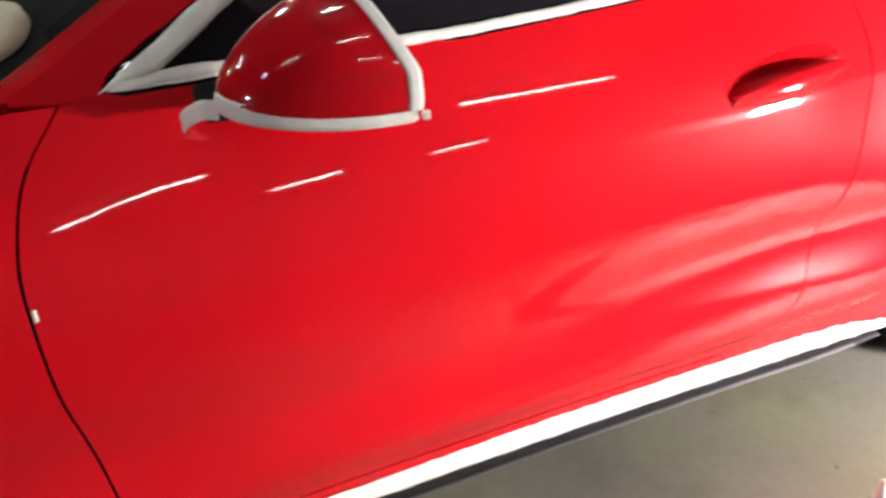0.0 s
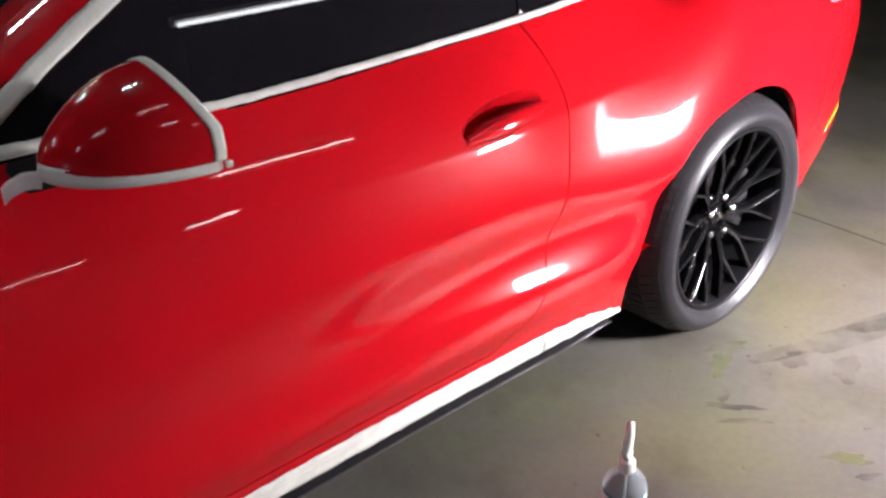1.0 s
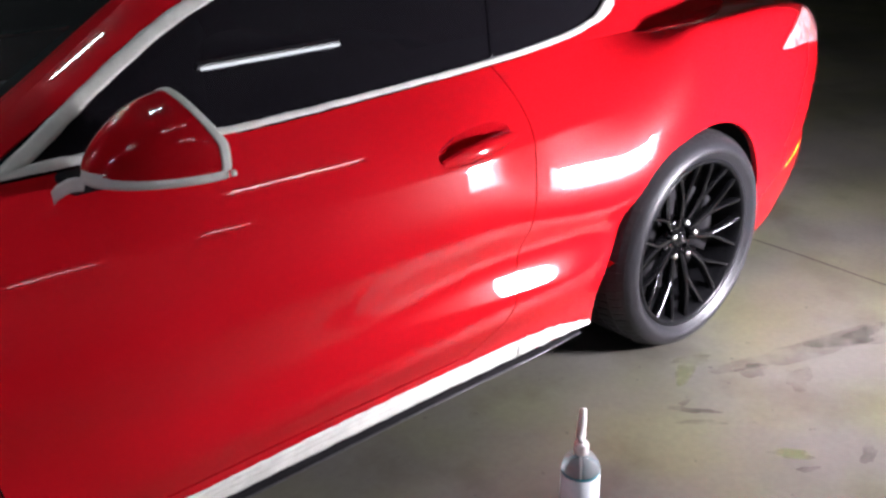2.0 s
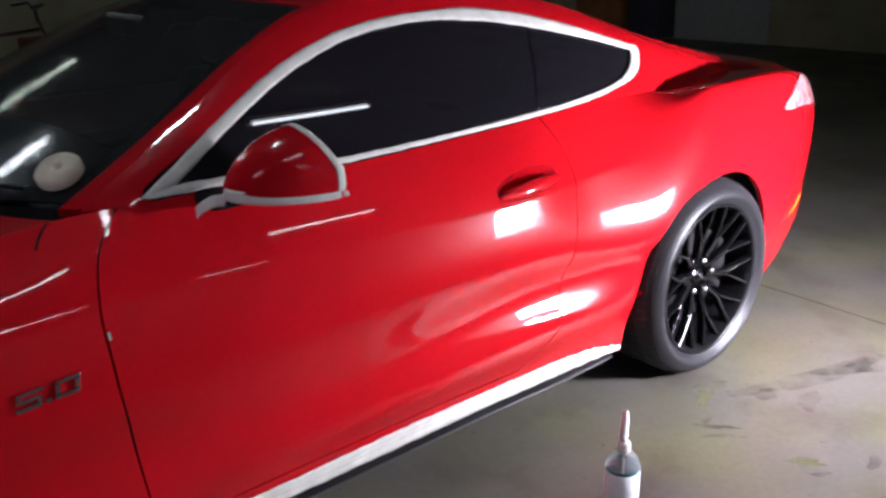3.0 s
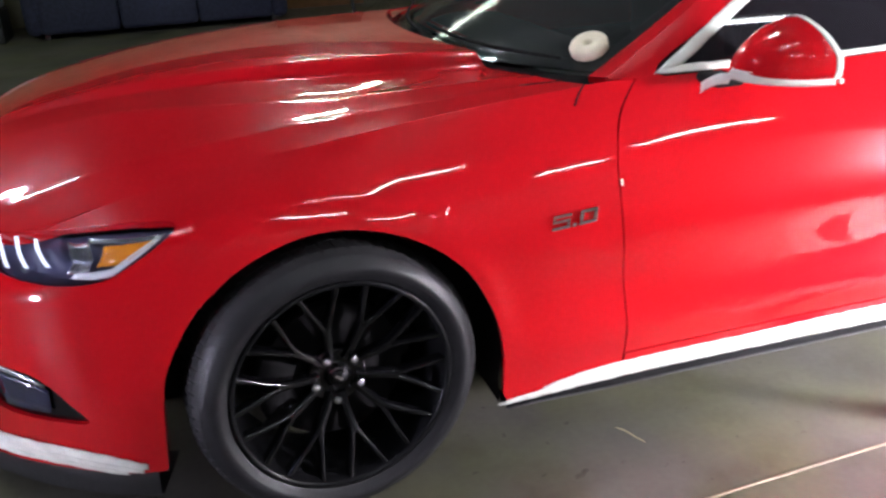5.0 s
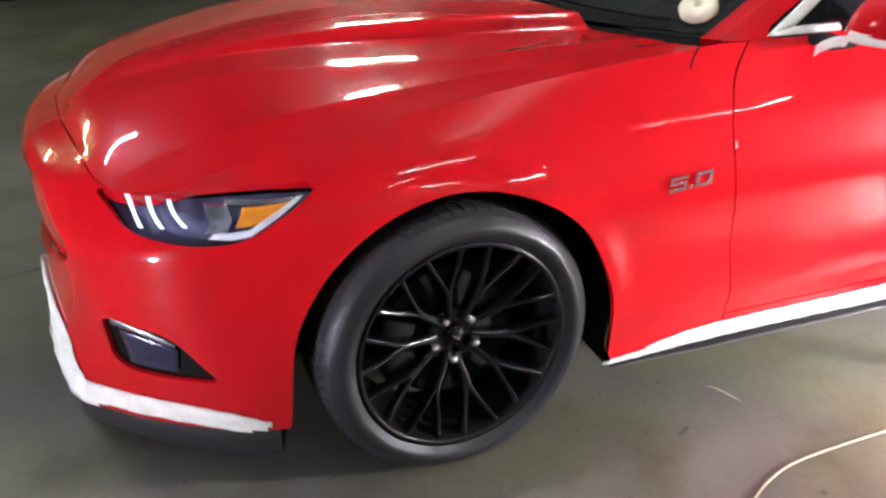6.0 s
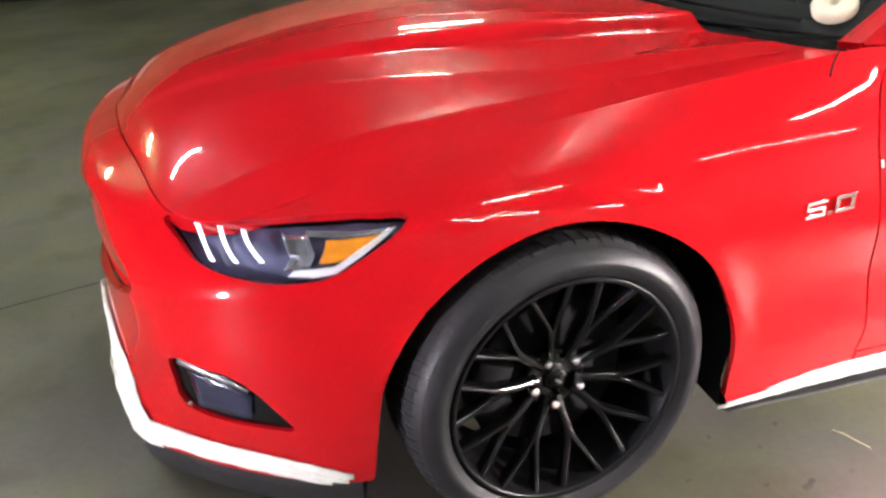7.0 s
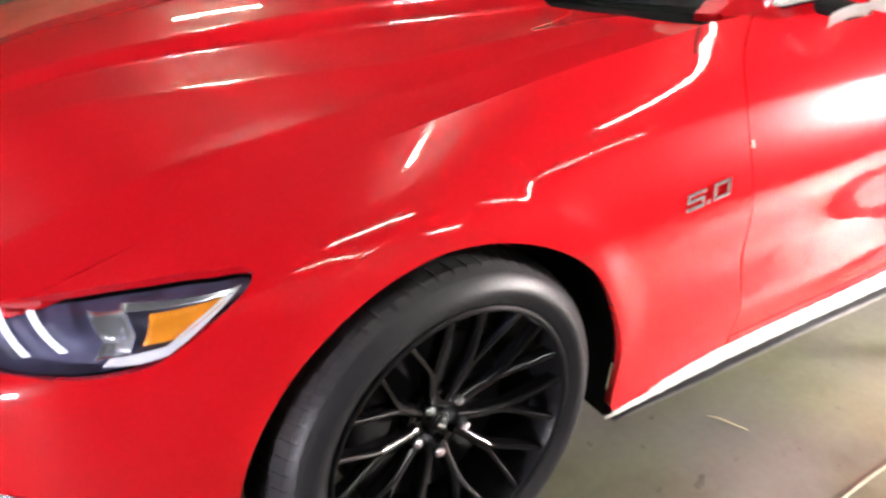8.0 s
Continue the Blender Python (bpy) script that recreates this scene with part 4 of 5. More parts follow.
for side in (1, -1):
    n = len(MIRROR_RIM)
    bm = bmesh.new()
    rings = [[bm.verts.new(mirror_point(k, math.sin(math.pi / 2 * j / 14))) for k in range(n)] for j in range(14)]
    for a, b in zip(rings, rings[1:]):
        for k in range(n):
            bm.faces.new((a[k], a[(k + 1) % n], b[(k + 1) % n], b[k]))
    bm.faces.new(rings[-1])
    bmesh.ops.recalc_face_normals(bm, faces=bm.faces)
    mirror = car_part("door_mirror", flipped(bm, side), PAINT, None, "red door mirror housing")
    bm = bmesh.new()
    bm.faces.new([bm.verts.new(mirror_point(k, 0.02, -0.08) + Vector((-0.004, 0, 0))) for k in range(n)])
    car_part("mirror_glass", flipped(bm, side), CHROME, mirror)
    bm = bmesh.new()
    add_box(bm, (1.03, 0.09, 0.942), (1.10, 0.165, 0.954), 0.005)
    add_box(bm, (0.96, 0.145, 0.920), (1.04, 0.245, 0.942), 0.009)
    car_part("mirror_arm", flipped(bm, side), DARK, mirror)

# door handles
for door, side in zip([o for o in car.children if o.name.startswith("door") and o.name.split(".")[0] == "door"], (1, -1)):
    bm = bmesh.new()
    g = []
    for j in range(7):
        f = j / 6
        row = []
        for a, b in HANDLE:
            s, z = 1.878 + (a - 1.878) * (1 - f), 0.806 + (b - 0.806) * (1 - f)
            row.append(bm.verts.new(to_world(LOWER.find(s, z, -0.06 * math.sin(math.pi / 2 * f)), side)))
        g.append(row)
    for r0, r1 in zip(g, g[1:]):
        for k in range(len(HANDLE)):
            bm.faces.new((r0[k], r0[(k + 1) % len(HANDLE)], r1[(k + 1) % len(HANDLE)], r1[k]))
    bmesh.ops.recalc_face_normals(bm, faces=bm.faces)
    car_part("handle_cup", bm, PAINT, door)
    bm = bmesh.new()
    rows = []
    for k in range(17):
        f = k / 16
        s = 1.766 + 0.25 * f
        z = 0.791 + 0.008 * (2 * f - 1)
        h = 0.0170 * math.sin(math.pi * min(1, max(0.06, f * 0.94 + 0.03))) ** 0.5
        lift = 0.009 * math.sin(math.pi * f)
        rows.append([bm.verts.new(to_world(LOWER.find(s, z + h * c, lift + d), side)) for c, d in ((1, -0.012), (1.05, -0.002), (0.6, 0.006), (-0.6, 0.006), (-1.05, -0.002), (-1, -0.012))])
    for r0, r1 in zip(rows, rows[1:]):
        for k in range(6):
            bm.faces.new((r0[k], r1[k], r1[(k + 1) % 6], r0[(k + 1) % 6]))
    bmesh.ops.recalc_face_normals(bm, faces=bm.faces)
    car_part("door_handle", bm, PAINT, door)


# badge on the fender: a squared, leaning 5.0 in raised chrome bars
def numeral_bars(bm, bars, at, lean=0.28, deep=0.005):
    for x0, z0, x1, z1 in bars:
        got = add_box(bm, (at + x0, z0, 0.0), (at + x1, z1, deep), 0.0013)
        for v in {w for w in got}:
            v.co.x += lean * v.co.y


p0, p1 = (Vector(to_world(LOWER.find(s, z, 0.003), 1)) for s, z in ((0.515, 0.66), (0.655, 0.668)))
along = (p1 - p0).normalized()
up = (Vector(to_world(LOWER.find(0.585, 0.70), 1)) - Vector(to_world(LOWER.find(0.585, 0.64), 1))).normalized()
nrm = along.cross(up).normalized()
up = nrm.cross(along)
rot = Matrix((along, up, nrm)).transposed().to_4x4()
mid = (p0 + p1) / 2 - up * 0.016
bm = bmesh.new()
FIVE = ((0, 0, 0.046, 0.0075), (0.0385, 0.0078, 0.046, 0.0147), (0, 0.0150, 0.046, 0.0215), (0, 0.0218, 0.0075, 0.0268), (0, 0.0271, 0.048, 0.034))
NOUGHT = ((0, 0, 0.046, 0.0072), (0, 0.0075, 0.009, 0.0265), (0.037, 0.0075, 0.046, 0.0265), (0, 0.0268, 0.046, 0.034))
numeral_bars(bm, FIVE, -0.066)
numeral_bars(bm, ((0, 0, 0.010, 0.009),), -0.013)
numeral_bars(bm, NOUGHT, 0.004)
badge = car_part("badge", bm, CHROME, None, "chrome engine badge reading 5.0", False)
badge.matrix_basis = Matrix.Translation(mid) @ rot

# ---- masking tape on the car ----
def tape(bm, label, group="masking tape on the car"):
    return tagged(part("masking_tape", bm, TAPE, None), label, "masking tape", group)


LOW_Z = lambda s: float(LOWER.at(np.array([s]), np.array([0]))[0][2])
rng = random.Random(3)
tape_top = curve((0.38, 0.5, 0.6, 0.75, 1.1, 1.5, 1.9, 2.1, 2.28), (0.183, 0.193, 0.216, 0.229, 0.233, 0.243, 0.248, 0.24, 0.205), 0.02)
for k, (f0, f1, x0, x1) in enumerate(((0.0, 0.48, 0.40, 2.03), (0.40, 0.76, 0.42, 2.05), (0.68, 1.0, 0.52, 2.02))):
    xs = np.arange(x0, x1, 0.02)
    rise = lambda s, f: LOW_Z(s) + 0.004 + (float(tape_top(s)) - LOW_Z(s) - 0.004) * f
    tape(strip(LOWER, [((s, rise(s, f0)), (s, rise(s, f1))) for s in xs], 1, 0.0022 + 0.0014 * k, 4, 0.0016, k), "long strip of white masking tape along the red rocker panel")
xs = np.arange(1.98, 2.262, 0.02)
tape(strip(LOWER, [((s, LOW_Z(s) + 0.004), (s, float(tape_top(s)))) for s in xs], 1, 0.005, 6, 0.003, 9), "torn end of white masking tape by the rear wheel arch")
DLO_IN = [(0.93, 0.963), (1.12, 1.070), (1.321, 1.160), (1.525, 1.213), (1.731, 1.230), (1.94, 1.216), (2.155, 1.178), (2.336, 1.138), (2.498, 1.097), (2.546, 1.084)]
DLO_OUT = [(0.850, 0.949), (1.038, 1.054), (1.235, 1.154), (1.457, 1.225), (1.661, 1.251), (1.873, 1.256), (2.089, 1.231), (2.355, 1.164), (2.513, 1.116), (2.590, 1.095)]


def smooth_row(points, n):
    t = np.linspace(0, len(points) - 1, n)
    a, b = (pchip(np.arange(len(points)), np.array(points, float)[:, k], t) for k in (0, 1))
    return list(zip(blurred(a, 2), blurred(b, 2)))


tape(strip(CABIN, list(zip(smooth_row(DLO_OUT, 80), smooth_row(DLO_IN, 80))), 1, 0.003, 4, 0.001, 21), "arched white masking tape over the side window")
tape(strip(CABIN, list(zip(smooth_row([(2.590, 1.097), (2.593, 1.078), (2.54, 1.018), (2.44, 0.994)], 20), smooth_row([(2.544, 1.088), (2.540, 1.074), (2.50, 1.037), (2.43, 1.010)], 20))), 1, 0.004, 4, 0.001, 22), "creased white masking tape at the rear window corner")
tape(strip(CABIN, list(zip(smooth_row([(2.46, 0.999), (2.295, 0.974), (2.039, 0.959), (1.60, 0.946), (1.35, 0.941), (1.15, 0.944)], 60), smooth_row([(2.45, 1.015), (2.295, 0.989), (2.039, 0.972), (1.60, 0.959), (1.35, 0.955), (1.15, 0.957)], 60))), 1, 0.0025, 3, 0.0008, 23), "white masking tape along the window sill")
tape(strip(CABIN, list(zip(smooth_row([(1.06, 0.945), (0.95, 0.946), (0.86, 0.948)], 16), smooth_row([(1.06, 0.962), (0.95, 0.964), (0.88, 0.960)], 16))), 1, 0.0035, 3, 0.001, 24), "short white masking tape below the mirror window")
# on the front lip
SIDE_OUT = curve((0.16, 0.245, 0.294, 0.39, 0.435), (-1.0, -1.075, -1.10, -1.18, -1.235))
SIDE_IN = curve((0.16, 0.232, 0.285, 0.324, 0.385, 0.435), (-0.90, -0.915, -0.94, -0.945, -1.03, -1.19))
tape(strip(LOWER, [((float(SIDE_OUT(z)), z), (float(SIDE_IN(z)), z)) for z in np.linspace(0.435, 0.25, 12)], 1, 0.012, 4, 0.002, 31), "white masking tape beside the lower grille")
tape(strip(LOWER, [((float(SIDE_OUT(z)) - 0.01, z), (float(SIDE_IN(z)) + 0.008, z - 0.006)) for z in np.linspace(0.30, 0.165, 9)], 1, 0.016, 4, 0.003, 34), "crumpled masking tape patch on the lip's corner")
lip_top = curve((-0.98, -0.91, -0.78, -0.63, -0.53, -0.43), (0.222, 0.229, 0.247, 0.254, 0.242, 0.212), 0.02)
lip_low = curve((-0.98, -0.93, -0.76, -0.61, -0.48, -0.43), (0.155, 0.164, 0.189, 0.194, 0.186, 0.186), 0.02)
lip_part = lambda q, f: float(lip_low(q)) + (float(lip_top(q)) - float(lip_low(q))) * f
for k, (f0, f1, x0, x1) in enumerate(((0.45, 1.0, -0.965, -0.437), (0.2, 0.62, -0.955, -0.445), (0.0, 0.40, -0.93, -0.475))):
    tape(strip(LOWER, [((q, lip_part(q, f0)), (q, lip_part(q, f1))) for q in np.arange(x0, x1 + 0.001, 0.02)], 1, 0.008 + 0.002 * k, 4, 0.0014, 32 + 3 * k), "long strip of white masking tape along the front lip")
# on the mirror
n = len(MIRROR_RIM)


def mirror_band(ks, fs, lift):
    bm = bmesh.new()
    g = [[bm.verts.new(mirror_point(k, f, lift)) for f in fs] for k in ks]
    for r0, r1 in zip(g, g[1:]):
        for j in range(len(fs) - 1):
            bm.faces.new((r0[j], r1[j], r1[j + 1], r0[j + 1]))
    bmesh.ops.recalc_face_normals(bm, faces=bm.faces)
    bmesh.ops.solidify(bm, geom=bm.faces[:], thickness=0.001)
    return bm


tape(mirror_band(range(8, 38), (-0.005, 0.02, 0.05, 0.075), 0.012), "thin white masking tape round the mirror's rear edge")
bm = bmesh.new()
g = []
for k in range(28):
    f = math.sin(math.pi / 2 * k / 27 * 0.97)
    base = mirror_point(8 + (1 if k else 0), f, 0.03)
    g.append([bm.verts.new(base + Vector((0, 0, dz))) for dz in (-0.013, -0.004, 0.005, 0.012)])
end = mirror_point(0, 0.97)
for k in range(6):
    e = Vector((0.972 - 0.0075 * k, 0.118 + 0.011 * k, 0.949 - 0.0012 * k * k))
    g.append([bm.verts.new(e + Vector((0, -0.002 * (k % 2), dz))) for dz in (-0.012, -0.004, 0.006, 0.013)])
for r0, r1 in zip(g, g[1:]):
    for j in range(3):
        bm.faces.new((r0[j], r1[j], r1[j + 1], r0[j + 1]))
bmesh.ops.recalc_face_normals(bm, faces=bm.faces)
bmesh.ops.solidify(bm, geom=bm.faces[:], thickness=0.001)
tape(bm, "white masking tape along the mirror's lower edge")
tape(strip(LOWER, [((0.7095, 0.722 + 0.015 * k / 4), (0.7155, 0.722 + 0.015 * k / 4)) for k in range(5)], 1, 0.004, 2, 0.0, 41), "tiny scrap of masking tape on the door gap")
tab = mirror_point(9, 0.0, 0.03)
bm = bmesh.new()
add_box(bm, tab + Vector((0.0, -0.006, -0.010)), tab + Vector((0.009, 0.002, 0.0)), 0.0015)
tape(bm, "folded tab of masking tape at the mirror's corner")


# ---- the garage ----
X0, X1, Y0, Y1, HIGH = -8.0, 11.5, -7.0, 9.6, 3.1
WALL = concrete("painted_wall", (0.26, 0.24, 0.15), (0.34, 0.31, 0.20), (0.8, 0.78, 0.72), 0.7)
# unseen near wall, made pale so the dark windows reflect more
PALE_WALL = concrete("pale_wall", (0.42, 0.40, 0.40), (0.52, 0.50, 0.49), (0.85, 0.84, 0.82), 0.7)
CEIL = plain("ceiling_concrete", (0.11, 0.108, 0.108), 0.9, vary=0.2, scale=2)
tagged(part("floor", box((X0, Y0, -0.2), (X1, Y1, 0.0)), FLOOR, None, "", False), "grey concrete garage floor with stains", "floor", kind="structure")
tagged(part("ceiling", box((X0, Y0, HIGH), (X1, Y1, HIGH + 0.2)), CEIL, None, "", False), "bare concrete ceiling", "ceiling", kind="structure")
for name, lo, hi in (("wall_far", (X0, Y1, 0), (X1, Y1 + 0.2, HIGH)), ("wall_near", (X0, Y0 - 0.2, 0), (X1, Y0, HIGH)),
                     ("wall_front", (X0 - 0.2, Y0, 0), (X0, Y1, HIGH)), ("wall_back", (X1, Y0, 0), (X1 + 0.2, Y1, HIGH))):
    tagged(part(name, box(lo, hi), PALE_WALL if name == "wall_near" else WALL, None, "", False), "unseen near garage wall, made pale to brighten window reflections" if name == "wall_near" else "olive painted garage wall", "wall", kind="structure")

# tube lamps on the ceiling, with a few unseen fill tubes added
TUBE_LIGHT = glowing("fluorescent_tube", (0.94, 0.97, 1.0), 45.0)
COOL_LIGHT = glowing("cool_fluorescent_tube", (0.62, 0.66, 1.0), 55.0)
FAR_TUBE = glowing("far_fluorescent_tube", (0.92, 1.0, 0.82), 48.0)
GREEN_FILL = glowing("greenish_fill_tube", (0.85, 1.0, 0.6), 170.0)
PALE_TUBE = glowing("bluish_fluorescent_tube", (0.74, 0.8, 1.0), 120.0)
NEW_TUBE = glowing("new_fluorescent_tube", (0.94, 0.98, 1.0), 280.0)
ENAMEL = plain("white_enamel", (0.7, 0.7, 0.68), 0.5)


def tube_lamp(x, y, z, turn=0.0, length=0.85, glow=TUBE_LIGHT):
    lamp = thing("ceiling_lamp", "white fluorescent tube lamp under the ceiling", "ceiling lamp", (x, y, z), "tube lamps")
    lamp.rotation_euler = (0, 0, turn)
    part("lamp_body", box((-length / 2, -0.04, 0.02), (length / 2, 0.04, 0.08), 0.008), ENAMEL, lamp)
    part("tube", tube([(-length / 2 + 0.02, 0, 0), (length / 2 - 0.02, 0, 0)], 0.016, 12), glow, lamp)
    return lamp


# the last two are unseen fill tubes, added to lift the dark background
for x, y in ((2.75, -1.22), (0.8, -1.22), (-1.15, -1.22), (0.8, -3.4), (1.05, 5.4), (7.4, 3.4), (5.6, 7.0)):
    tube_lamp(x, y, HIGH - 0.12, glow=TUBE_LIGHT if y < 2 else FAR_TUBE)
tube_lamp(-2.1, 2.3, HIGH - 0.12, glow=PALE_TUBE)
# tinted green and made strong as added fill for the far floor
tube_lamp(-3.7, 4.6, HIGH - 0.12, glow=GREEN_FILL)
tube_lamp(0.95, 0.6, HIGH - 0.12, 0.0, 0.36, NEW_TUBE)
tube_lamp(0.3, 2.9, HIGH - 0.12, 0.0, 0.4, NEW_TUBE)
tube_lamp(3.35, -3.0, HIGH - 0.12, -0.17, 1.2)
for x, y in ((3.58, -5.5), (2.05, -5.2)):
    tube_lamp(x, y, HIGH - 0.12, 0.0, 0.6)
tube_lamp(-3.1, -1.22, HIGH - 0.12, glow=COOL_LIGHT)

# work lamps on low stands: one beside the rear wheel; the small cool one ahead of the car is unseen fill, added to
# brighten the bumper
def work_lamp(at, target, width, height, deep, glow, label):
    at = Vector(at)
    lamp = thing("work_lamp", label, "work lamp", at)
    aim = look(at, target).to_quaternion()
    lamp.rotation_mode = "QUATERNION"
    lamp.rotation_quaternion = aim
    w, h = width / 2, height / 2
    part("lamp_panel", box((-w, -h, -0.004), (w, h, 0.0), 0.0), glow, lamp)
    part("housing", box((-w - 0.02, -h - 0.02, 0.003), (w + 0.02, h + 0.02, 0.05), 0.01), BLACK, lamp)
    # unseen baffles round the panel, added to cut the light spilling sideways
    for lo, hi in (((-w - 0.018, -h - 0.018), (-w - 0.006, h + 0.018)), ((w + 0.006, -h - 0.018), (w + 0.018, h + 0.018)), ((-w - 0.005, h + 0.006), (w + 0.005, h + 0.018)), ((-w - 0.005, -h - 0.018), (w + 0.005, -h - 0.006))):
        part("beam_baffle", box((*lo, -deep), (*hi, 0.002)), BLACK, lamp, "", False)
    heel = (at - Vector(target)) * Vector((1, 1, 0))
    heel.normalize()
    flank = Vector((heel.y, -heel.x, 0))
    local = lambda v: aim.inverted() @ v
    top = aim @ Vector((0, 0, 0.06))
    ground = Vector((top.x, top.y, -at.z + 0.011))
    part("stand_pole", tube([local(top), local(ground + Vector((0, 0, 0.01)))], 0.014, 10), BLACK, lamp)
    for way in (heel * 0.4, heel * 0.1 + flank * 0.28, heel * 0.1 - flank * 0.28):
        part("stand_leg", tube([local(ground), local(ground + way)], 0.011, 8), BLACK, lamp)


work_lamp((3.25, -1.47, 0.86), (2.98, 0.1, 0.28), 0.44, 0.22, 0.19, glowing("flood_light_leds", (1.0, 0.94, 1.0), 1500.0), "bright rectangular LED work lamp on a low stand")
work_lamp((-3.4, -0.9, 0.5), (-0.7, 0.4, 0.86), 0.18, 0.12, 0.15, glowing("cool_fill_leds", (0.86, 0.82, 1.0), 800.0), "small cool fill lamp on a stand, added ahead of the car")

# things on the floor
CABLE_WAY = [(0.45, -0.36), (0.648, -0.219), (0.78, -0.178), (1.105, -0.158), (1.373, -0.146), (1.55, -0.143), (1.64, -0.20), (1.655, -0.327), (1.75, -0.6)]
cable = tube([(x, y, 0.006) for x, y in smooth_row(CABLE_WAY, 100)], 0.0034, 8)
tagged(part("cable", cable, plain("cream_cable", (0.38, 0.31, 0.22), 0.5), None), "thin cream cable lying on the concrete floor", "cable")

STRAW = plain("dry_straw", (0.62, 0.52, 0.33), 0.8)
tagged(part("straw", tube([(0.747, 0.17, 0.004), (0.762, 0.145, 0.006), (0.775, 0.112, 0.005), (0.789, 0.082, 0.003)], [0.0008, 0.0015, 0.0015, 0.0008], 6), STRAW), "dry blade of straw on the concrete", "straw")

# spray bottle
bottle = thing("spray_bottle", "clear plastic bottle with a white label and a white spout", "bottle", (1.797, -0.274, 0))
CLEAR = clear("clear_plastic", (0.95, 0.96, 0.96), 0.72, 0.05, (0.62, 0.66, 0.68))
LABEL = plain("white_label", (0.74, 0.77, 0.80), 0.45, vary=0.05)
TEAL = plain("teal_print", (0.03, 0.22, 0.28), 0.45)
NAVY_PRINT = plain("navy_print", (0.03, 0.04, 0.09), 0.5)
WHITE_PLASTIC = plain("white_plastic", (0.78, 0.74, 0.70), 0.4)
part("bottle_body", lathe([(0.0, 0.0), (0.038, 0.0), (0.042, 0.004), (0.043, 0.012), (0.043, 0.162), (0.041, 0.172), (0.034, 0.184), (0.024, 0.194), (0.014, 0.20), (0.013, 0.212), (0.0, 0.212)], 40, "z"), CLEAR, bottle)
bm = lathe([(0.0436, 0.018), (0.0440, 0.018), (0.0440, 0.150), (0.0436, 0.150)], 40, "z")
for f in [f for f in bm.faces if len(f.verts) > 8]:
    bm.faces.remove(f)
part("label", bm, LABEL, bottle)
bm = lathe([(0.0437, 0.150), (0.0441, 0.150), (0.0441, 0.157), (0.0437, 0.157)], 40, "z")
for f in [f for f in bm.faces if len(f.verts) > 8]:
    bm.faces.remove(f)
part("label_band", bm, TEAL, bottle)
for a0, a1, z0, z1 in ((3.75, 4.15, 0.028, 0.062), (3.7, 4.6, 0.020, 0.026), (4.35, 4.75, 0.030, 0.036)):
    bm = bmesh.new()
    g = [[bm.verts.new((0.0446 * math.cos(a), 0.0446 * math.sin(a), z)) for z in (z0, z1)] for a in np.linspace(a0, a1, 9)]
    for p, q in zip(g, g[1:]):
        bm.faces.new((p[0], q[0], q[1], p[1]))
    part("print_bar", bm, NAVY_PRINT, bottle)
part("dip_tube", tube([(0.004, 0, 0.02), (0.002, 0, 0.12), (0, 0, 0.205)], 0.0028, 8), WHITE_PLASTIC, bottle)
part("cap", lathe([(0.0, 0.198), (0.0155, 0.198), (0.0165, 0.202), (0.0165, 0.222), (0.013, 0.228), (0.0, 0.228)], 28, "z"), WHITE_PLASTIC, bottle)
part("spout", tube([(-0.002, 0, 0.215), (-0.003, 0, 0.245), (-0.001, 0.001, 0.262), (0.004, 0.003, 0.285), (0.012, 0.008, 0.306)], [0.0125, 0.0115, 0.0095, 0.0095, 0.007], 14), WHITE_PLASTIC, bottle)

# foam pad on the windscreen's foot
u_at, q_at = 0.30, 0.90
best = min(((Vector(crown(u, q)) - Vector((0.755, 0.383, 0.985))).length, u, q) for u in np.linspace(0, 1.5, 31) for q in np.linspace(0.5, 0.99, 40))
u_at, q_at = best[1], best[2]
here = Vector(crown(u_at, q_at))
du, dq = Vector(crown(u_at + 0.05, q_at)) - here, Vector(crown(u_at, q_at - 0.02)) - here
up_n = du.cross(dq).normalized()
if up_n.z < 0:
    up_n = -up_n
pad = part("polishing_pad", lathe([(0.0, 0.004), (0.010, 0.003), (0.012, 0.026), (0.017, 0.031), (0.035, 0.033), (0.047, 0.030), (0.053, 0.022), (0.052, 0.004), (0.048, 0.0), (0.0, 0.0)], 48, "z"), PAD)
pad.matrix_basis = Matrix.Translation(here + up_n * 0.004) @ up_n.to_track_quat("Z", "Y").to_matrix().to_4x4() @ Matrix.Scale(0.92, 4)
tagged(pad, "round cream foam polishing pad resting on the windscreen", "polishing pad")

# joints and stains of the floor
JOINT = plain("joint_dirt", (0.02, 0.019, 0.017), 0.95)


def floor_strip(name, points, width, mat, label, category):
    bm = bmesh.new()
    g = []
    rng = random.Random(len(points))
    for k, (x, y) in enumerate(points):
        x0, y0 = points[max(k - 1, 0)]
        x1, y1 = points[min(k + 1, len(points) - 1)]
        d = Vector((x1 - x0, y1 - y0, 0)).normalized()
        n = Vector((-d.y, d.x, 0)) * width * rng.uniform(0.7, 1.2) / 2
        g.append((bm.verts.new(Vector((x, y, 0.0012)) + n), bm.verts.new(Vector((x, y, 0.0012)) - n)))
    for p, q in zip(g, g[1:]):
        bm.faces.new((p[0], p[1], q[1], q[0]))
    return tagged(part(name, bm, mat), label, category, kind="structure")


floor_strip("floor_joint", [(3.49 + 0.036 * (y + 0.16) + 0.004 * math.sin(9 * y), y) for y in np.arange(Y0 + 0.05, Y1, 0.12)], 0.008, JOINT, "dark joint line in the concrete floor", "floor joint")
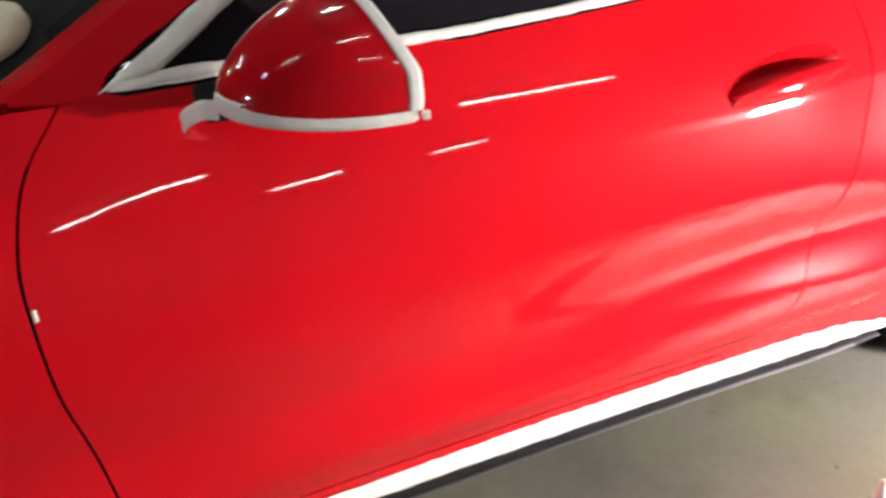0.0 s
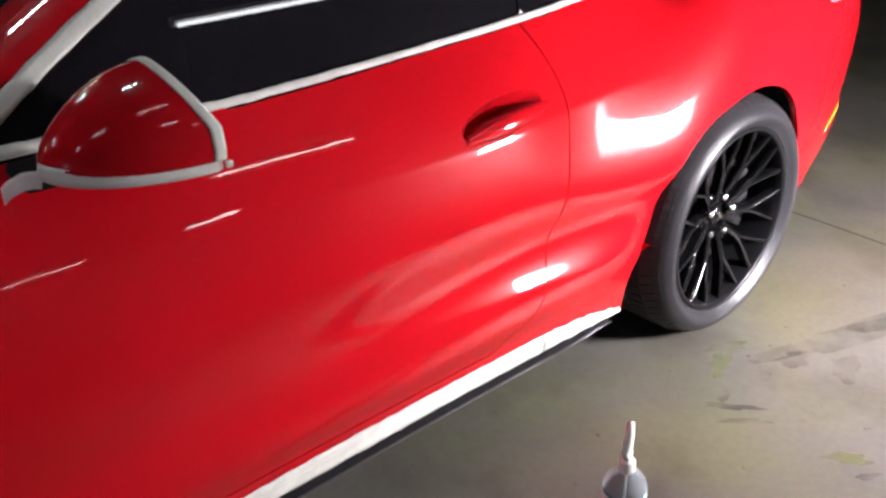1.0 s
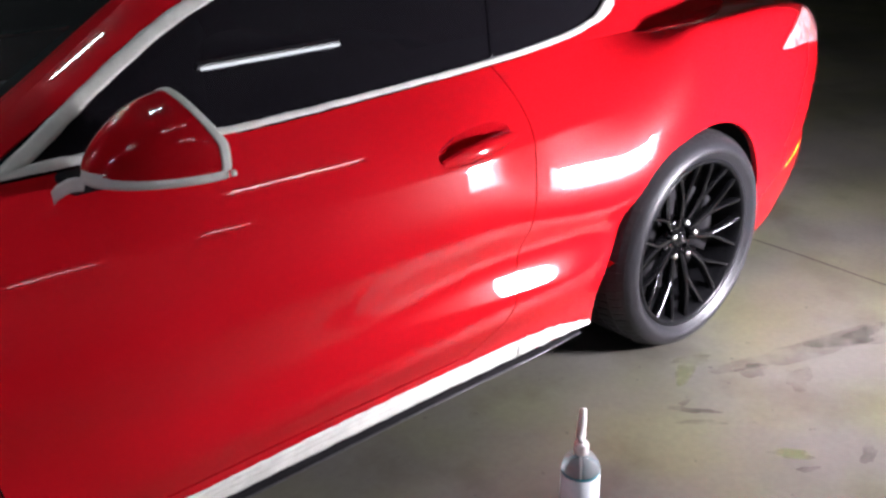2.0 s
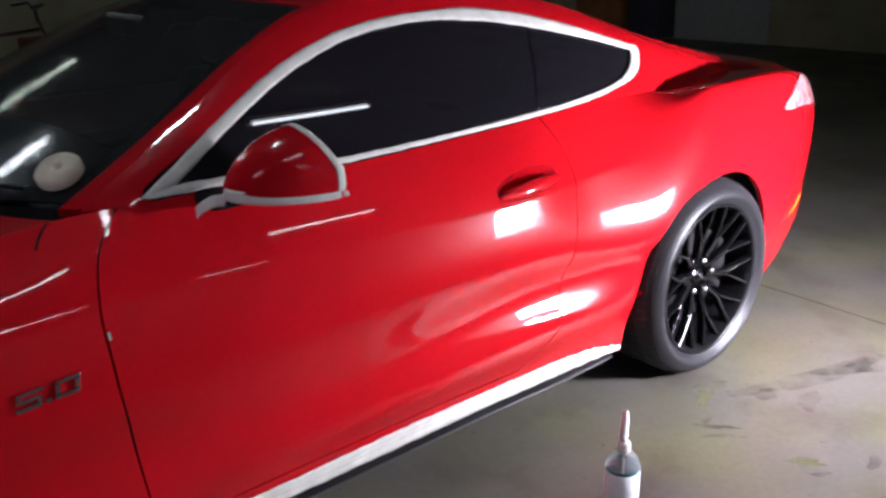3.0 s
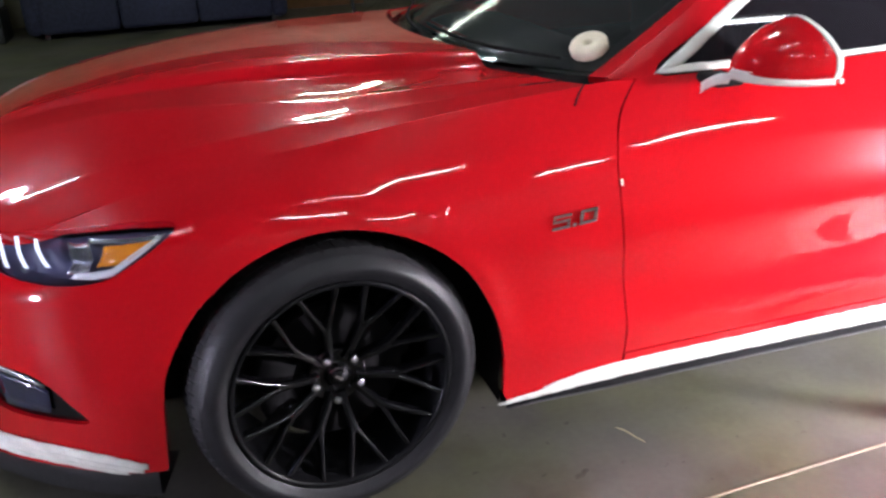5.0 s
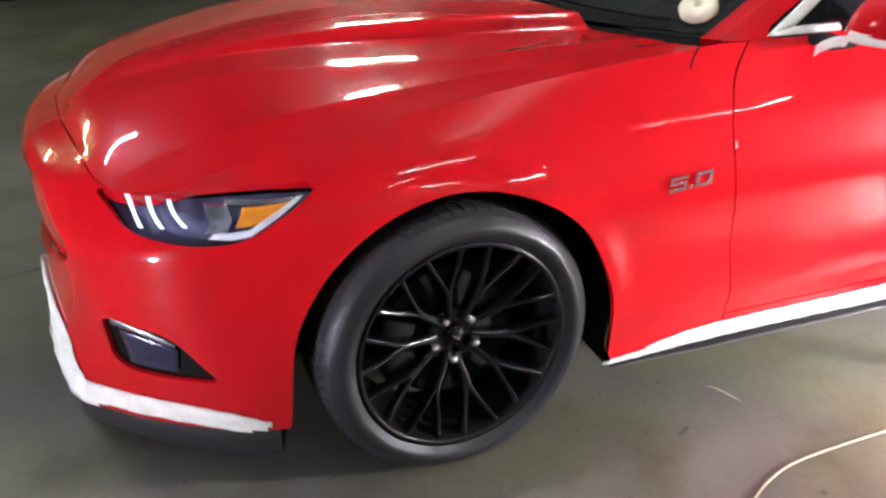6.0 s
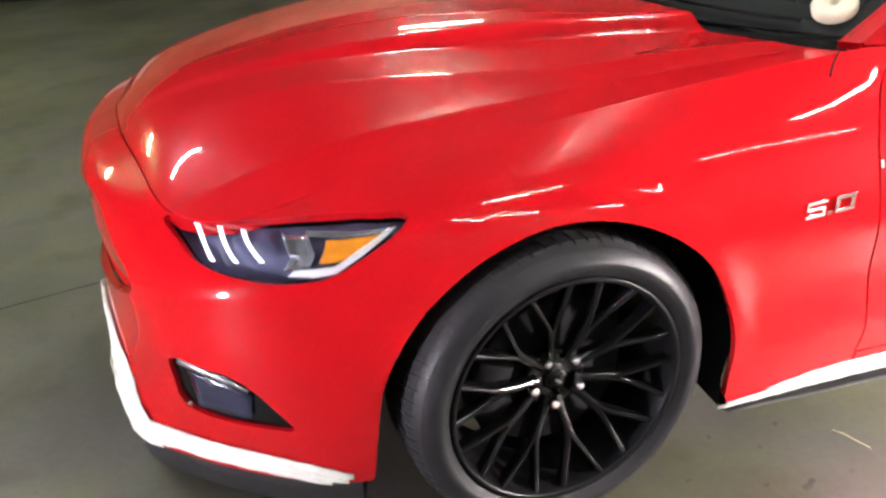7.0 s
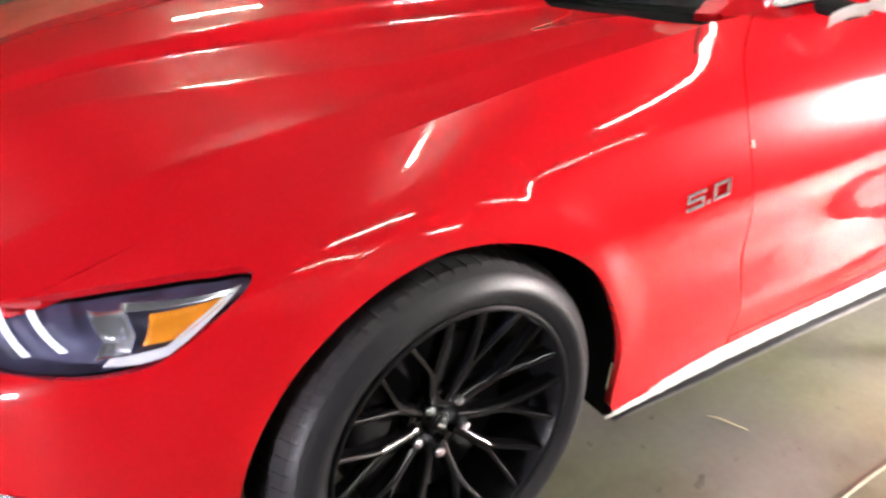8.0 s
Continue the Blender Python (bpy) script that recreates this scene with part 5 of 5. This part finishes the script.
floor_strip("floor_joint", [(x, 1.71 + 0.25 * (x + 1.06) + 0.004 * math.sin(9 * x)) for x in np.arange(X0 + 0.05, 3.3, 0.12)], 0.008, JOINT, "dark joint line in the concrete floor", "floor joint")


def stain(x, y, rx, ry, turn, mat, label, seed):
    bm = bmesh.new()
    rng = random.Random(seed)
    ph = [rng.uniform(0, 6.28) for _ in range(5)]
    n = 40
    ring_v = []
    for k in range(n):
        a = 2 * math.pi * k / n
        r = 1 + 0.22 * math.sin(2 * a + ph[0]) + 0.16 * math.sin(3 * a + ph[1]) + 0.12 * math.sin(5 * a + ph[2]) + 0.07 * math.sin(9 * a + ph[3])
        px, py = rx * r * math.cos(a), ry * r * math.sin(a)
        ring_v.append(bm.verts.new((x + px * math.cos(turn) - py * math.sin(turn), y + px * math.sin(turn) + py * math.cos(turn), 0.0008 + 0.0001 * (seed % 5))))
    bm.faces.new(ring_v)
    return tagged(part("floor_stain", bm, mat, None, "", False), label, "stain", "stains on the floor", "structure")


def stain_mat(name, color, strength, rough=0.55):
    m, nodes, links, bs = material(name)
    coord = nodes.new("ShaderNodeTexCoord").outputs["Object"]
    out, _ = ramp_noise(nodes, links, 22.0, tuple(c * 0.8 for c in color), color, coord=coord)
    links.new(out, bs.inputs["Base Color"])
    bs.inputs["Roughness"].default_value = rough
    see = nodes.new("ShaderNodeBsdfTransparent")
    mix = nodes.new("ShaderNodeMixShader")
    tex = nodes.new("ShaderNodeTexNoise")
    tex.inputs["Scale"].default_value, tex.inputs["Detail"].default_value = 9.0, 6.0
    links.new(coord, tex.inputs["Vector"])
    span = nodes.new("ShaderNodeMapRange")
    span.inputs["From Min"].default_value, span.inputs["From Max"].default_value = 0.36, 0.72
    span.inputs["To Min"].default_value, span.inputs["To Max"].default_value = 0.0, strength
    links.new(tex.outputs["Fac"], span.inputs["Value"])
    links.new(span.outputs["Result"], mix.inputs["Fac"])
    links.new(see.outputs["BSDF"], mix.inputs[1])
    links.new(bs.outputs["BSDF"], mix.inputs[2])
    links.new(mix.outputs["Shader"], nodes["Material Output"].inputs["Surface"])
    return m


OIL = stain_mat("dried_oil", (0.075, 0.066, 0.055), 0.42, 0.45)
GREEN = stain_mat("green_dye", (0.22, 0.25, 0.06), 0.4)
RUST = stain_mat("brown_spill", (0.15, 0.10, 0.055), 0.5)
SCUFF = stain_mat("black_scuff", (0.035, 0.033, 0.03), 0.6, 0.7)
stain(2.90, -0.235, 0.27, 0.055, -0.36, OIL, "dark dried oil stain on the concrete", 1)
stain(2.66, -0.185, 0.05, 0.032, -0.5, OIL, "dark rounded end of the oil stain", 2)
stain(3.15, -0.34, 0.2, 0.06, -0.5, OIL, "broad dark oil stain on the concrete", 14)
stain(2.72, -0.30, 0.055, 0.042, 0.3, RUST, "brown ring stain on the concrete", 3)
stain(2.36, -0.185, 0.06, 0.014, -0.9, SCUFF, "dark scuff mark on the concrete", 4)
stain(2.375, -0.15, 0.022, 0.010, 0.2, SCUFF, "small dark scuff on the concrete", 10)
stain(2.33, -0.235, 0.06, 0.012, -0.7, SCUFF, "thin dark scuff mark on the concrete", 12)
stain(2.385, -0.47, 0.055, 0.018, -0.8, GREEN, "green dye stain on the concrete", 5)
stain(2.58, -0.03, 0.07, 0.022, -0.6, GREEN, "green dye stain on the concrete", 6)
stain(2.50, -0.06, 0.05, 0.03, 0.4, GREEN, "pale green dye stain on the concrete", 13)
stain(0.575, 0.022, 0.022, 0.010, 0.6, SCUFF, "small dark spot on the concrete", 7)
stain(0.70, 0.03, 0.012, 0.006, 0.3, SCUFF, "tiny dark spot on the concrete", 11)
stain(2.53, -0.60, 0.04, 0.02, 0.3, OIL, "small dark oil stain on the concrete", 8)
stain(2.36, -0.53, 0.03, 0.01, -0.7, SCUFF, "small dark scuff beside the green dye", 15)
stain(1.2, -0.55, 0.25, 0.10, 0.4, RUST, "broad brown stain on the concrete", 9)

# ---- far side of the garage ----
NAVY = plain("navy_cloth", (0.02, 0.022, 0.05), 0.85, vary=0.25, bump=0.6)
BROWN = plain("brown_board", (0.16, 0.075, 0.03), 0.7, vary=0.25, scale=6)
GREY = plain("grey_sheet_metal", (0.30, 0.31, 0.30), 0.5, vary=0.1)
WHITE = plain("white_casing", (0.55, 0.60, 0.62), 0.5)
sofa = thing("sofa", "dark navy cloth sofa against the far wall", "sofa", (-0.3, 8.3, 0))
for k in range(3):
    x = -1.22 + 0.80 * k
    part("seat_front", box((x, 0.0, 0.06), (x + 0.79, 0.75, 0.46), 0.05), NAVY, sofa)
    part("back_cushion", box((x, 0.55, 0.40), (x + 0.79, 0.85, 0.98), 0.08), NAVY, sofa)
for x in (-1.36, 1.16):
    part("armrest", box((x, 0.02, 0.05), (x + 0.18, 0.85, 0.68), 0.07), NAVY, sofa)
for x in (-1.2, 1.15):
    part("foot", box((x, 0.1, 0.0), (x + 0.06, 0.16, 0.07), 0.008), BLACK, sofa)
board = part("wooden_board", box((0.95, 9.28, 0.0), (2.1, 9.34, 1.9), 0.01), BROWN)
tagged(board, "brown wooden board leaning by the far wall", "board")
cab = thing("appliance", "white metal appliance on a dark base near the wall", "appliance", (-2.2, 8.4, 0))
part("casing", box((-0.35, 0.0, 0.32), (0.30, 0.6, 0.95), 0.02), WHITE, cab)
part("plinth", box((-0.35, 0.02, 0.0), (0.32, 0.6, 0.318), 0.01), BLACK, cab)

# bicycle with its red crate
bike = thing("bicycle", "old bicycle with dark handlebars by the far wall", "bicycle", (2.3, 7.0, 0))
FRAME = plain("dark_red_frame", (0.03, 0.010, 0.008), 0.4)
for x in (-0.5, 0.52):
    bm = bmesh.new()
    tube([(x + 0.31 * math.cos(a), 0, 0.33 + 0.31 * math.sin(a)) for a in np.linspace(0, 2 * math.pi, 41)], 0.02, 8, bm)
    hoop = part("bicycle_wheel", bm, BLACK, bike)
    for k in range(12):
        a = 2 * math.pi * k / 12
        part("spoke", tube([(x, 0, 0.33), (x + 0.30 * math.cos(a), 0, 0.33 + 0.30 * math.sin(a))], 0.002, 4), BLACK, hoop)
bm = bmesh.new()
for p, q in (((-0.5, 0, 0.33), (-0.15, 0, 0.75)), ((-0.5, 0, 0.33), (-0.02, 0, 0.30)), ((-0.02, 0, 0.30), (-0.17, 0, 0.82)), ((-0.15, 0, 0.74), (0.36, 0, 0.78)), ((-0.02, 0, 0.30), (0.38, 0, 0.70)), ((0.34, 0, 0.86), (0.52, 0, 0.33))):
    tube([p, q], 0.017, 8, bm)
part("frame", bm, FRAME, bike)
part("saddle", box((-0.30, -0.07, 0.86), (-0.04, 0.07, 0.92), 0.03), BLACK, bike)
part("seat_post", tube([(-0.17, 0, 0.80), (-0.18, 0, 0.87)], 0.014, 8), BLACK, bike)
part("handlebar", tube([(0.22, -0.30, 0.98), (0.34, -0.22, 1.0), (0.33, 0, 0.95), (0.34, 0.22, 1.0), (0.22, 0.30, 0.98)], 0.014, 8), BLACK, bike)
part("stem", tube([(0.34, 0, 0.84), (0.33, 0, 0.96)], 0.016, 8), BLACK, bike)
part("kickstand", tube([(-0.05, 0, 0.32), (-0.10, -0.16, 0.005)], 0.009, 6), BLACK, bike)
crate = part("crate", box((2.75, 7.6, 0.0), (3.9, 8.2, 0.62), 0.02), plain("dull_red_board", (0.13, 0.025, 0.02), 0.7, vary=0.2))
tagged(crate, "dull red box standing behind the bicycle", "crate")

# doors and pillar on the rear wall
tagged(part("door_1", box((X1 - 0.06, 7.05, 0.0), (X1 - 0.004, 8.4, 2.05), 0.008), plain("orange_wood", (0.26, 0.11, 0.035), 0.55, vary=0.2, scale=5)), "orange-brown wooden door", "door", kind="structure")
tagged(part("pillar", box((X1 - 0.5, 6.5, 0.0), (X1 - 0.004, 6.98, HIGH), 0.01), plain("dark_paint", (0.03, 0.03, 0.045), 0.6)), "dark painted pillar", "pillar", kind="structure")
tagged(part("door_2", box((X1 - 0.05, 4.95, 0.0), (X1 - 0.004, 6.45, 2.1), 0.008), GREY), "plain grey metal door", "door", kind="structure")
